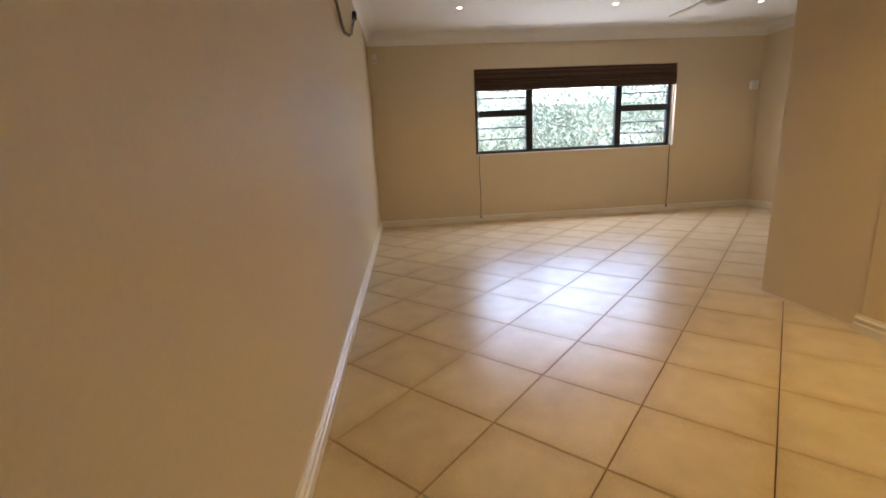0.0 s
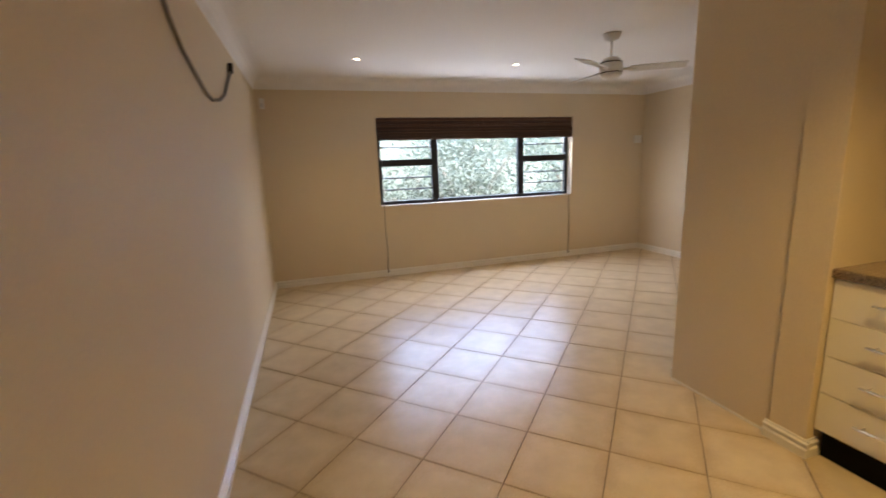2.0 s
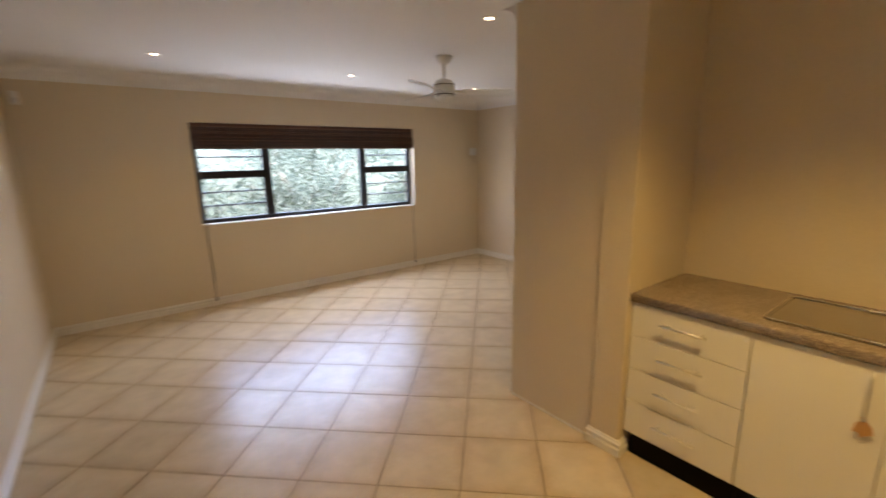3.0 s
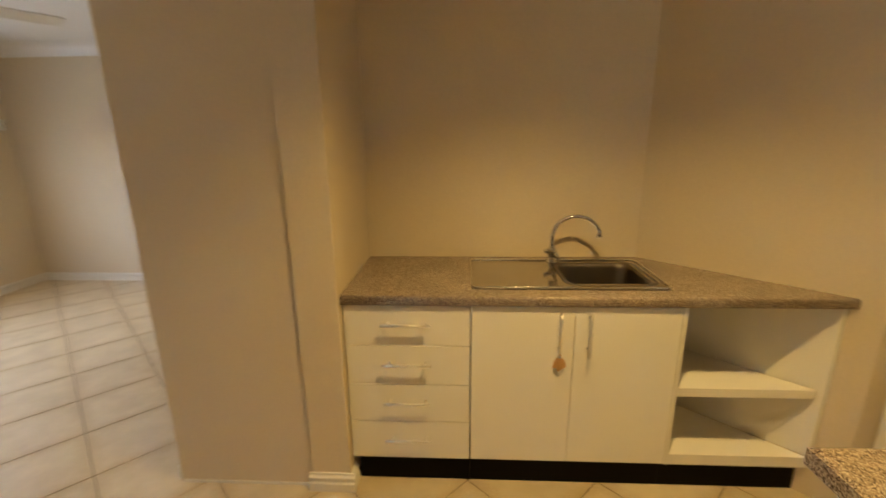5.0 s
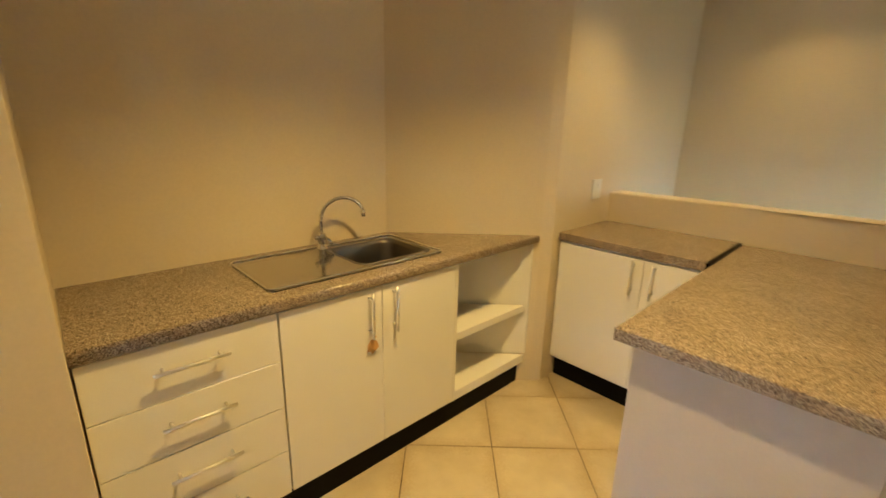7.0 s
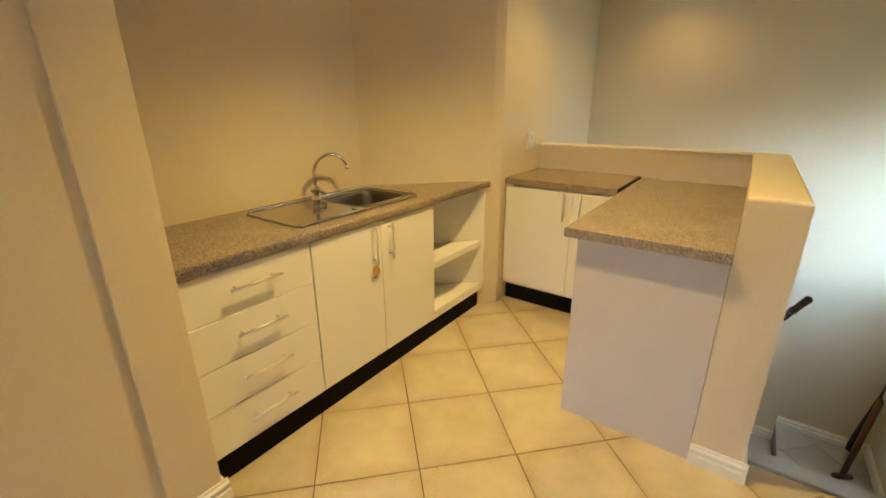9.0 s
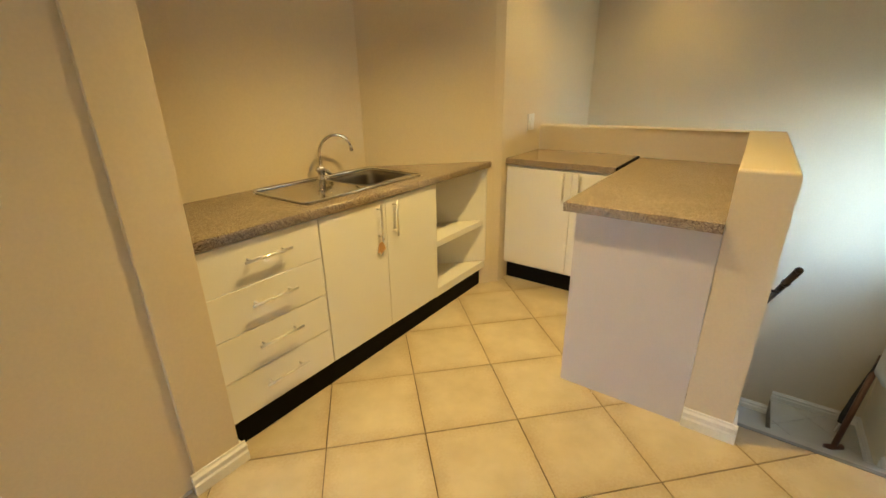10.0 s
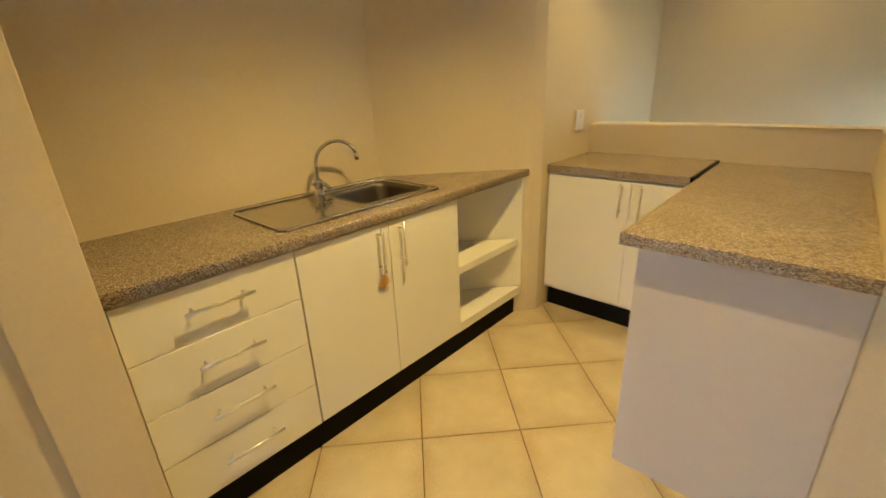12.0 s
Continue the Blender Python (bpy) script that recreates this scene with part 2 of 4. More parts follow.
def part(name, bm, mat, parent, label="", smooth=False):
    """Links a bmesh given in world metres as one mesh object under a thing or a part."""
    mesh = bpy.data.meshes.new(name)
    base = BASE[parent.name] if parent else Vector((0, 0, 0))
    bmesh.ops.translate(bm, verts=bm.verts, vec=-base)
    bmesh.ops.recalc_face_normals(bm, faces=bm.faces)
    bm.to_mesh(mesh)
    bm.free()
    mesh.materials.append(mat)
    if smooth:
        for p in mesh.polygons:
            p.use_smooth = True
    ob = new(name, mesh)
    ob.parent = parent
    BASE[ob.name] = base
    return tagged(ob, label)


def structure(name, bm, mat, label, category):
    ob = part(name, bm, mat, None)
    return tagged(ob, label, category, "", "structure")


def box(bm, x0, y0, z0, x1, y1, z1, bevel=0.0, segments=1):
    r = bmesh.ops.create_cube(bm, size=1.0)
    vs = r["verts"]
    for v in vs:
        v.co = Vector(((x0 + x1) / 2 + v.co.x * (x1 - x0), (y0 + y1) / 2 + v.co.y * (y1 - y0), (z0 + z1) / 2 + v.co.z * (z1 - z0)))
    if bevel:
        es = list({e for v in vs for e in v.link_edges})
        bmesh.ops.bevel(bm, geom=es, offset=bevel, segments=segments, affect="EDGES", profile=0.6)
    return bm


def B(*a, **k):
    return box(bmesh.new(), *a, **k)


def prism(bm, pts, z0, z1, bevel=0.0, segments=2):
    """A flat outline raised from z0 to z1."""
    lo = [bm.verts.new((x, y, z0)) for x, y in pts]
    hi = [bm.verts.new((x, y, z1)) for x, y in pts]
    top = bm.faces.new(hi)
    bm.faces.new(lo[::-1])
    n = len(pts)
    for i in range(n):
        bm.faces.new((lo[i], lo[(i + 1) % n], hi[(i + 1) % n], hi[i]))
    if bevel:
        bmesh.ops.bevel(bm, geom=list(top.edges), offset=bevel, segments=segments, affect="EDGES", profile=0.5)
    return bm


def tube(bm, pts, r, sides=12, closed_ends=True):
    """A round bar along points; r is one radius or one a point."""
    pts = [Vector(p) for p in pts]
    radii = r if isinstance(r, (list, tuple)) else [r] * len(pts)
    rings = []
    up = Vector((0, 0, 1))
    for i, p in enumerate(pts):
        d = (pts[min(i + 1, len(pts) - 1)] - pts[max(i - 1, 0)]).normalized()
        a = d.cross(up if abs(d.z) < 0.95 else Vector((1, 0, 0))).normalized()
        if rings and a.dot(last) < 0:
            a = -a
        last = a
        b = d.cross(a)
        rings.append([bm.verts.new(p + (a * math.cos(2 * math.pi * k / sides) + b * math.sin(2 * math.pi * k / sides)) * radii[i]) for k in range(sides)])
    for q, w in zip(rings, rings[1:]):
        for k in range(sides):
            bm.faces.new((q[k], q[(k + 1) % sides], w[(k + 1) % sides], w[k]))
    if closed_ends:
        bm.faces.new(rings[0][::-1])
        bm.faces.new(rings[-1])
    return bm


def lathe(bm, at, profile, sides=32):
    """Turns (radius, z) pairs round a vertical axis."""
    rings = [[bm.verts.new((at[0] + r * math.cos(2 * math.pi * k / sides), at[1] + r * math.sin(2 * math.pi * k / sides), at[2] + z)) for k in range(sides)] for r, z in profile]
    for q, w in zip(rings, rings[1:]):
        for k in range(sides):
            bm.faces.new((q[k], q[(k + 1) % sides], w[(k + 1) % sides], w[k]))
    bm.faces.new(rings[0][::-1])
    bm.faces.new(rings[-1])
    return bm


def sweep(bm, p0, p1, profile, out):
    """Runs a profile of (out, up) pairs from p0 to p1."""
    p0, p1, out = Vector(p0), Vector(p1), Vector((*out, 0))
    ends = [[bm.verts.new(p + out * a + Vector((0, 0, b))) for a, b in profile] for p in (p0, p1)]
    n = len(profile)
    for i in range(n):
        bm.faces.new((ends[0][i], ends[0][(i + 1) % n], ends[1][(i + 1) % n], ends[1][i]))
    bm.faces.new(ends[0][::-1])
    bm.faces.new(ends[1])
    return bm


def arc(c, r, a0, a1, n, make):
    return [make(c, r, radians(a0 + (a1 - a0) * i / n)) for i in range(n + 1)]


def clip(poly, nx, ny, c):
    """Keeps the part of a flat outline where nx*x + ny*y <= c."""
    out = []
    for i, p in enumerate(poly):
        q = poly[(i + 1) % len(poly)]
        dp, dq = nx * p[0] + ny * p[1] - c, nx * q[0] + ny * q[1] - c
        if dp <= 0:
            out.append(p)
        if dp * dq < 0:
            f = dp / (dp - dq)
            out.append((p[0] + (q[0] - p[0]) * f, p[1] + (q[1] - p[1]) * f))
    return out


# ---- structure ----
WIN = dict(y0=-1.252, y1=1.536, z0=0.905, z1=1.998)
YL = -2.60
YN = 2.77
XS = 3.78

bm = B(XW - 0.25, YL - 0.22, -0.3, XW, WIN["y0"], 2.6)
box(bm, XW - 0.25, WIN["y1"], -0.3, XW, YN + 0.22, 2.6)
box(bm, XW - 0.25, WIN["y0"], -0.3, XW, WIN["y1"], WIN["z0"])
box(bm, XW - 0.25, WIN["y0"], WIN["z1"], XW, WIN["y1"], 2.6)
structure("wall_window", bm, M_wall, "cream painted wall with a wide window opening", "wall")

SW = dict(x0=2.80, x1=3.62, z0=0.12, z1=1.40)
bm = B(XW, YL - 0.22, -3.2, SW["x0"], YL, 2.6)
box(bm, SW["x1"], YL - 0.22, -3.2, XS, YL, 2.6)
box(bm, SW["x0"], YL - 0.22, -3.2, SW["x1"], YL, SW["z0"])
box(bm, SW["x0"], YL - 0.22, SW["z1"], SW["x1"], YL, 2.6)
structure("wall_south", bm, M_wall, "long cream painted wall beside the stairs", "wall")

structure("wall_north", B(XW, YN, -0.3, -0.785, YN + 0.22, 2.6), M_wall, "cream painted living room wall", "wall")
bm = B(-0.785, -0.012, -0.3, -0.12, YN + 0.22, 2.6, bevel=0.008, segments=3)
structure("wall_divider", bm, M_wall, "cream painted wall end beside the kitchenette", "wall")
structure("wall_pier", B(-0.1675, -0.03, -0.3, 0.0, 0.72, 2.599, bevel=0.003, segments=2), M_wall, "cream painted pier at the sink counter", "wall")
structure("wall_alcove", B(0.0, 0.57, -0.3, 1.7, 0.72, 2.6), M_wall, "cream painted back wall above the sink", "wall")
bm = prism(bmesh.new(), [(1.36, 0.57), (1.975, -0.01), (2.03, -0.05), (XS, -0.05), (XS, 0.17), (2.1, 0.17), (1.5, 0.72)], -3.2, 2.6)
structure("wall_angled", bm, M_wall, "cream painted angled wall past the sink counter", "wall")
structure("wall_east", B(XS, YL - 0.22, -3.2, XS + 0.22, 0.39, 2.6), M_wall, "tall painted stairwell wall lit by daylight", "wall")

LOW = 1.092
bm = prism(bmesh.new(), [(1.198, -1.575), (2.79, -1.575), (2.79, -0.05), (2.64, -0.05), (2.64, -1.40), (1.198, -1.40)], -3.2, LOW, bevel=0.012, segments=3)
structure("wall_low", bm, M_wall, "low cream plastered wall around the stairwell", "low wall")

structure("ceiling", B(XW - 0.25, YL - 0.22, CEIL, XS + 0.22, YN + 0.22, 2.6), M_ceiling, "flat white painted ceiling with downlights", "ceiling")

# coved cornice of the living room
COVE = [(0.0, -0.115), (0.006, -0.115), (0.010, -0.094), (0.022, -0.062), (0.045, -0.034), (0.078, -0.015), (0.115, -0.005), (0.142, -0.0015), (0.142, 0.0), (0.0, 0.0)]
for name, p0, p1, out in (("cornice_west", (XW, YL, CEIL), (XW, YN, CEIL), (1, 0)),
                          ("cornice_south", (XW, YL, CEIL), (XS, YL, CEIL), (0, 1)),
                          ("cornice_north", (XW, YN, CEIL), (-0.785, YN, CEIL), (0, -1)),
                          ("cornice_divider", (-0.785, 0.0, CEIL), (-0.785, YN, CEIL), (-1, 0))):
    structure(name, sweep(bmesh.new(), p0, p1, COVE, out), M_ceiling, "white coved plaster cornice", "cornice")

SKIRT = [(0, 0), (0.020, 0), (0.020, 0.040), (0.013, 0.046), (0.013, 0.057), (0.017, 0.061), (0.017, 0.069), (0.008, 0.076), (0.006, 0.085), (0, 0.085)]
SKIRTS = [("baseboard_west", (XW, YL, 0), (XW, YN, 0), (1, 0)), ("baseboard_south", (XW, YL, 0), (1.33, YL, 0), (0, 1)),
          ("baseboard_north", (XW, YN, 0), (-0.785, YN, 0), (0, -1)), ("baseboard_divider", (-0.785, 0.0, 0), (-0.785, YN, 0), (-1, 0)),
          ("baseboard_pier", (-0.184, -0.03, 0), (0.0205, -0.03, 0), (0, -1)), ("baseboard_pier_return", (0.0, -0.03, 0), (0.0, 0.040, 0), (1, 0)),
          ("baseboard_low_wall", (1.198, -1.595, 0), (1.198, -1.40, 0), (-1, 0)), ("baseboard_low_wall_side", (1.198, -1.575, 0), (1.318, -1.575, 0), (0, -1))]
for name, p0, p1, out in SKIRTS:
    structure(name, sweep(bmesh.new(), p0, p1, SKIRT, out), M_trim, "white moulded baseboard", "baseboard")

structure("baseboard_divider_front", B(-0.775, -0.017, 0.0, -0.186, -0.0123, 0.012), M_trim, "thin white edge strip at the floor", "baseboard")

# ---- stairs ----
RISE, GO, X0 = 0.17, 0.25, 1.335
stairs = thing("staircase", (2.2, -2.04, -1.36), "pale tiled stairs down to a landing", "stairs", "", "structure")
LAND = -8 * RISE
for i in range(1, 8):
    xa = X0 + (i - 1) * GO
    part("step", B(xa, YL, -3.2, xa + GO, -1.56, -i * RISE - 0.012), M_screed, stairs)
    part("tread", B(xa - 0.015 if i > 1 else xa, YL + 0.002, -i * RISE - 0.012, xa + GO - 0.008, -1.562, -i * RISE, bevel=0.003), M_stairtile, stairs)
XL = X0 + 7 * GO
part("landing_slab", B(XL, YL, -3.2, XS, -2.0, LAND - 0.012), M_screed, stairs)
for i in range(1, 7):
    ya = -2.0 + (i - 1) * GO
    part("step", B(2.79, ya, -3.2, XS, ya + GO, LAND - i * RISE - 0.012), M_screed, stairs)
    part("tread", B(2.792, ya, LAND - i * RISE - 0.012, XS - 0.002, ya + GO - 0.008, LAND - i * RISE, bevel=0.003), M_stairtile, stairs)
part("landing_slab", B(2.79, -0.5, -3.2, XS, -0.05, LAND - 7 * RISE), M_screed, stairs)
for i in range(-4, 5):
    for j in range(-4, 5):
        cx, cy = 3.42 + (i - j) * 0.233, -2.27 + (i + j) * 0.233
        poly = [(cx, cy - 0.231), (cx + 0.231, cy), (cx, cy + 0.231), (cx - 0.231, cy)]
        for nx, ny, c in ((-1, 0, -XL - 0.002), (1, 0, XS - 0.002), (0, -1, -YL - 0.002), (0, 1, -2.002)):
            poly = clip(poly, nx, ny, c)
        if len(poly) > 2:
            part("tile", prism(bmesh.new(), poly, LAND - 0.011, LAND, bevel=0.0015, segments=1), M_stairtile, stairs)
structure("stair_nosing", B(1.318, YL + 0.003, -0.02, 1.336, -1.585, 0.002, bevel=0.002), M_stripe, "metal edge strip at the top step", "nosing")
structure("stair_riser", B(1.30, YL, -0.17, 1.334, -1.56, -0.021), M_stairtile, "pale tiled top riser", "riser")
for i in range(1, 8):
    xa, z = X0 + (i - 1) * GO, -i * RISE
    structure("baseboard_stair_%d" % i, sweep(bmesh.new(), (xa, YL, z), (xa + GO, YL, z), SKIRT, (0, 1)), M_trim, "white moulded stair baseboard", "baseboard")
    bm = B(xa + 0.0, YL, z + 0.084, xa + 0.05, YL + 0.013, z + RISE + 0.084, bevel=0.003)
    structure("baseboard_riser_%d" % i, bm, M_trim, "white upright piece of stair baseboard", "baseboard")
structure("baseboard_landing", sweep(bmesh.new(), (XS, YL, LAND), (XS, -2.0, LAND), SKIRT, (-1, 0)), M_trim, "white moulded baseboard", "baseboard")
structure("baseboard_landing_side", sweep(bmesh.new(), (XL, YL, LAND), (XS, YL, LAND), SKIRT, (0, 1)), M_trim, "white moulded baseboard", "baseboard")
for i in range(1, 4):
    ya = -2.0 + (i - 1) * GO
    structure("baseboard_lower_%d" % i, sweep(bmesh.new(), (XS, ya, LAND - i * RISE), (XS, ya + GO, LAND - i * RISE), SKIRT, (-1, 0)), M_trim, "white moulded stair baseboard", "baseboard")

# ---- window and blind ----
win = thing("window_1", (XW - 0.14, 0.08, WIN["z0"]), "black aluminium window with burglar bars", "window", "", "structure")
FX0, FX1 = XW - 0.165, XW - 0.105
MUL = [(-0.530, -0.440), (0.735, 0.820)]
fz0, fz1 = WIN["z0"] + 0.004, WIN["z1"] - 0.002
fy0, fy1 = WIN["y0"] + 0.002, WIN["y1"] - 0.002


def frame_bar(y0, z0, y1, z1, deep=0.0):
    return part("window_frame", B(FX0 - deep, y0, z0, FX1 + deep, y1, z1, bevel=0.004), M_blackframe, win)


frame_bar(fy0, fz0, fy1, fz0 + 0.05)
frame_bar(fy0, fz1 - 0.05, fy1, fz1)
frame_bar(fy0, fz0 + 0.05, fy0 + 0.05, fz1 - 0.05)
frame_bar(fy1 - 0.05, fz0 + 0.05, fy1, fz1 - 0.05)
for a, b in MUL:
    frame_bar(a, fz0 + 0.05, b, fz1 - 0.05)
BAYS = [(fy0 + 0.05, MUL[0][0]), (MUL[0][1], MUL[1][0]), (MUL[1][1], fy1 - 0.05)]
TR = 1.445
for k, (a, b) in enumerate(BAYS):
    if k != 1:
        frame_bar(a, TR - 0.042, b, TR + 0.042)
        panes = ((fz0 + 0.05, TR - 0.042), (TR + 0.042, fz1 - 0.05))
        for z0, z1, n in ((fz0 + 0.05, TR - 0.042, 2), (TR + 0.042, fz1 - 0.05, 2)):
            for j in range(n):
                z = z0 + (z1 - z0) * (j + 1) / (n + 1)
                part("burglar_bar", tube(bmesh.new(), [(FX1 + 0.012, a, z), (FX1 + 0.012, b, z)], 0.009, 8), M_blackframe, win)
    else:
        panes = ((fz0 + 0.05, fz1 - 0.05),)
    for z0, z1 in panes:
        g = part("pane", B((FX0 + FX1) / 2 - 0.002, a - 0.004, z0 - 0.004, (FX0 + FX1) / 2 + 0.002, b + 0.004, z1 + 0.004), M_glass, win)
        g.visible_shadow = False
part("window_sill", B(FX1, WIN["y0"], WIN["z0"] - 0.0, XW + 0.006, WIN["y1"], WIN["z0"] + 0.012, bevel=0.003), M_trim, win, "white painted sill")

swin = thing("window_2", (2.75, YL - 0.15, SW["z0"]), "plain black-framed stairwell window", "window", "", "structure")
for y0, z0, y1, z1 in ((SW["x0"], SW["z0"], SW["x1"], SW["z0"] + 0.05), (SW["x0"], SW["z1"] - 0.05, SW["x1"], SW["z1"]),
                       (SW["x0"], SW["z0"] + 0.05, SW["x0"] + 0.05, SW["z1"] - 0.05), (SW["x1"] - 0.05, SW["z0"] + 0.05, SW["x1"], SW["z1"] - 0.05)):
    part("window_frame", B(y0, YL - 0.17, z0, y1, YL - 0.12, z1), M_blackframe, swin)
g = part("pane", B(SW["x0"] + 0.046, YL - 0.148, SW["z0"] + 0.046, SW["x1"] - 0.046, YL - 0.143, SW["z1"] - 0.046), M_glass, swin)
g.visible_shadow = False

blind = thing("roman_blind", (XW - 0.03, 0.08, 1.737), "dark brown bamboo roman blind drawn up in folds", "blind")
part("head_rail", B(XW - 0.075, fy0 + 0.005, 1.962, XW - 0.012, fy1 - 0.005, 1.994, bevel=0.004), M_bamboo, blind)
z = 1.959
while z > 1.862:
    bm = tube(bmesh.new(), [(XW - 0.012 + random.uniform(-0.0015, 0.0015), fy0 + 0.006, z), (XW - 0.012, fy1 - 0.006, z)], 0.0042, 6)
    part("slat", bm, M_bamboo, blind)
    z -= 0.0082
for k in range(5):
    zc, xc = 1.852 - 0.024 * k, XW - 0.012 + 0.004 * (k % 2)
    for j in range(9):
        a = math.pi * (j / 8.0) - math.pi / 2
        sag = -0.004 * k
        x, zz = xc + 0.024 * math.cos(a), zc + 0.014 * math.sin(a) + sag
        pts = [(x + random.uniform(-0.002, 0.002), fy0 + 0.01 + (fy1 - fy0 - 0.02) * i / 8, zz + random.uniform(-0.002, 0.002)) for i in range(9)]
        part("slat", tube(bmesh.new(), pts, 0.0042, 6), M_bamboo, blind)
# Added sheet that keeps the lamp behind from shining through the slats.
part("lining", B(XW - 0.072, fy0 + 0.006, 1.739, XW - 0.066, fy1 - 0.006, 1.962), M_darkcloth, blind, "added dark sheet blocking light behind the slats")
for y in (-0.53, 0.13, 0.70):
    part("cord", tube(bmesh.new(), [(XW + 0.0, y, 1.957), (XW + 0.001, y, 1.747)], 0.0025, 6), M_darkcloth, blind)
for y in (-1.212, 1.492):
    ch = thing("blind_chain", (XW + 0.03, y, 0.06), "thin grey bead chain hanging from the blind", "blind chain", "blind chains")
    pts = [(XW + 0.012 + 0.006 * math.sin(i * 0.4), y + 0.004 * math.sin(i * 0.7), 1.817 - 1.737 * i / 24) for i in range(25)]
    part("chain", tube(bmesh.new(), pts, 0.0045, 6), M_cable, ch)
    part("weight", lathe(bmesh.new(), (XW + 0.02, y, 0.05), [(0.005, 0.0), (0.011, 0.004), (0.011, 0.03), (0.004, 0.04)], 12), M_cable, ch, "small drop weight")

# ---- ceiling fixtures ----
first = None
for lx, ly, _ in DOWNLIGHTS:
    if first is None:
        first = thing("downlight", (lx, ly, CEIL), "small round recessed halogen downlight, lit", "downlight", "ceiling downlights")
        bmr = bmesh.new()
        prof = [(0.022, -0.001), (0.025, -0.004), (0.040, -0.008), (0.046, -0.005), (0.047, -0.0005)]
        rings = [[bmr.verts.new((lx + r * math.cos(k * math.pi / 16), ly + r * math.sin(k * math.pi / 16), CEIL + z)) for k in range(32)] for r, z in prof]
        for q, w in zip(rings, rings[1:]):
            for k in range(32):
                bmr.faces.new((q[k], q[(k + 1) % 32], w[(k + 1) % 32], w[k]))
        part("trim_ring", bmr, M_plastic, first, "", True)
        part("bulb", lathe(bmesh.new(), (lx, ly, CEIL), [(0.004, -0.004), (0.021, -0.003), (0.021, -0.0006), (0.004, -0.0005)], 24), M_bulb, first, "glowing halogen face")
    else:
        copy_thing(first, Matrix.Translation((lx, ly, CEIL)))

FX, FY = -2.02, 0.42
fan = thing("ceiling_fan", (FX, FY, CEIL), "white three-bladed ceiling fan on a short rod", "ceiling fan")
part("canopy", lathe(bmesh.new(), (FX, FY, CEIL), [(0.030, -0.06), (0.055, -0.045), (0.068, -0.015), (0.070, 0.0)]), M_fan, fan, "", True)
part("rod", tube(bmesh.new(), [(FX, FY, CEIL - 0.05), (FX, FY, CEIL - 0.20)], 0.011, 12), M_fan, fan, "", True)
part("motor", lathe(bmesh.new(), (FX, FY, CEIL), [(0.02, -0.180), (0.055, -0.190), (0.080, -0.210), (0.088, -0.226)]), M_fan, fan, "", True)
part("seam", lathe(bmesh.new(), (FX, FY, CEIL), [(0.0885, -0.2265), (0.0905, -0.228), (0.0905, -0.233), (0.0885, -0.2345)]), M_cable, fan, "dark ring round the motor")
part("drum", lathe(bmesh.new(), (FX, FY, CEIL), [(0.088, -0.235), (0.092, -0.240), (0.092, -0.302), (0.089, -0.306)]), M_fan, fan, "", True)
part("seam", lathe(bmesh.new(), (FX, FY, CEIL), [(0.0895, -0.3065), (0.0915, -0.308), (0.0915, -0.313), (0.0895, -0.3145)]), M_cable, fan, "dark ring round the motor")
part("cap", lathe(bmesh.new(), (FX, FY, CEIL), [(0.089, -0.315), (0.084, -0.335), (0.06, -0.355), (0.02, -0.363)]), M_fan, fan, "", True)
for k in range(3):
    a = radians(30 + 120 * k)
    d, s = Vector((math.sin(a), math.cos(a), 0)), Vector((math.cos(a), -math.sin(a), 0))
    c = Vector((FX, FY, CEIL - 0.285))
    bm = bmesh.new()
    outline = []
    for r, w in ((0.15, 0.040), (0.22, 0.048), (0.40, 0.056), (0.52, 0.060), (0.57, 0.054), (0.59, 0.036)):
        outline.append((r, w))
    top = [c + d * r + s * w + Vector((0, 0, 0.012)) for r, w in outline] + [c + d * r - s * w - Vector((0, 0, 0.012)) for r, w in outline[::-1]]
    hi = [bm.verts.new(p + Vector((0, 0, 0.004))) for p in top]
    lo = [bm.verts.new(p - Vector((0, 0, 0.004))) for p in top]
    bm.faces.new(hi)
    bm.faces.new(lo[::-1])
    for i in range(len(top)):
        bm.faces.new((lo[i], lo[(i + 1) % len(top)], hi[(i + 1) % len(top)], hi[i]))
    blade = part("blade", bm, M_fan, fan)
    bm = bmesh.new()
    tube(bm, [c + d * 0.08, c + d * 0.2], 0.012, 8)
    part("blade_iron", bm, M_fan, blade)

# ---- small things on the walls ----
cable = thing("loose_cable", (-1.5, YL, 1.78), "loose grey sleeved cable hanging out of the wall", "cable")
ctrl = [(-0.62, 2.27), (-0.75, 2.15), (-0.88, 2.025), (-1.02, 1.925), (-1.20, 1.855), (-1.40, 1.815), (-1.60, 1.808), (-1.80, 1.838), (-2.00, 1.90), (-2.20, 1.99), (-2.35, 2.07), (-2.44, 2.135)]
pts = [(x, YL + 0.02 + 0.006 * math.sin(9 * x), z) for x, z in ctrl]
part("sleeve", tube(bmesh.new(), pts, 0.0095, 10), M_cable, cable, "", True)
part("cable_end", tube(bmesh.new(), [(-2.43, YL + 0.02, 2.125), (-2.47, YL + 0.02, 2.185)], 0.019, 10), M_darkcloth, cable, "dark connector")
part("cable_gland", tube(bmesh.new(), [(-0.62, YL - 0.01, 2.27), (-0.62, YL + 0.03, 2.27)], 0.022, 12), M_plastic, cable)


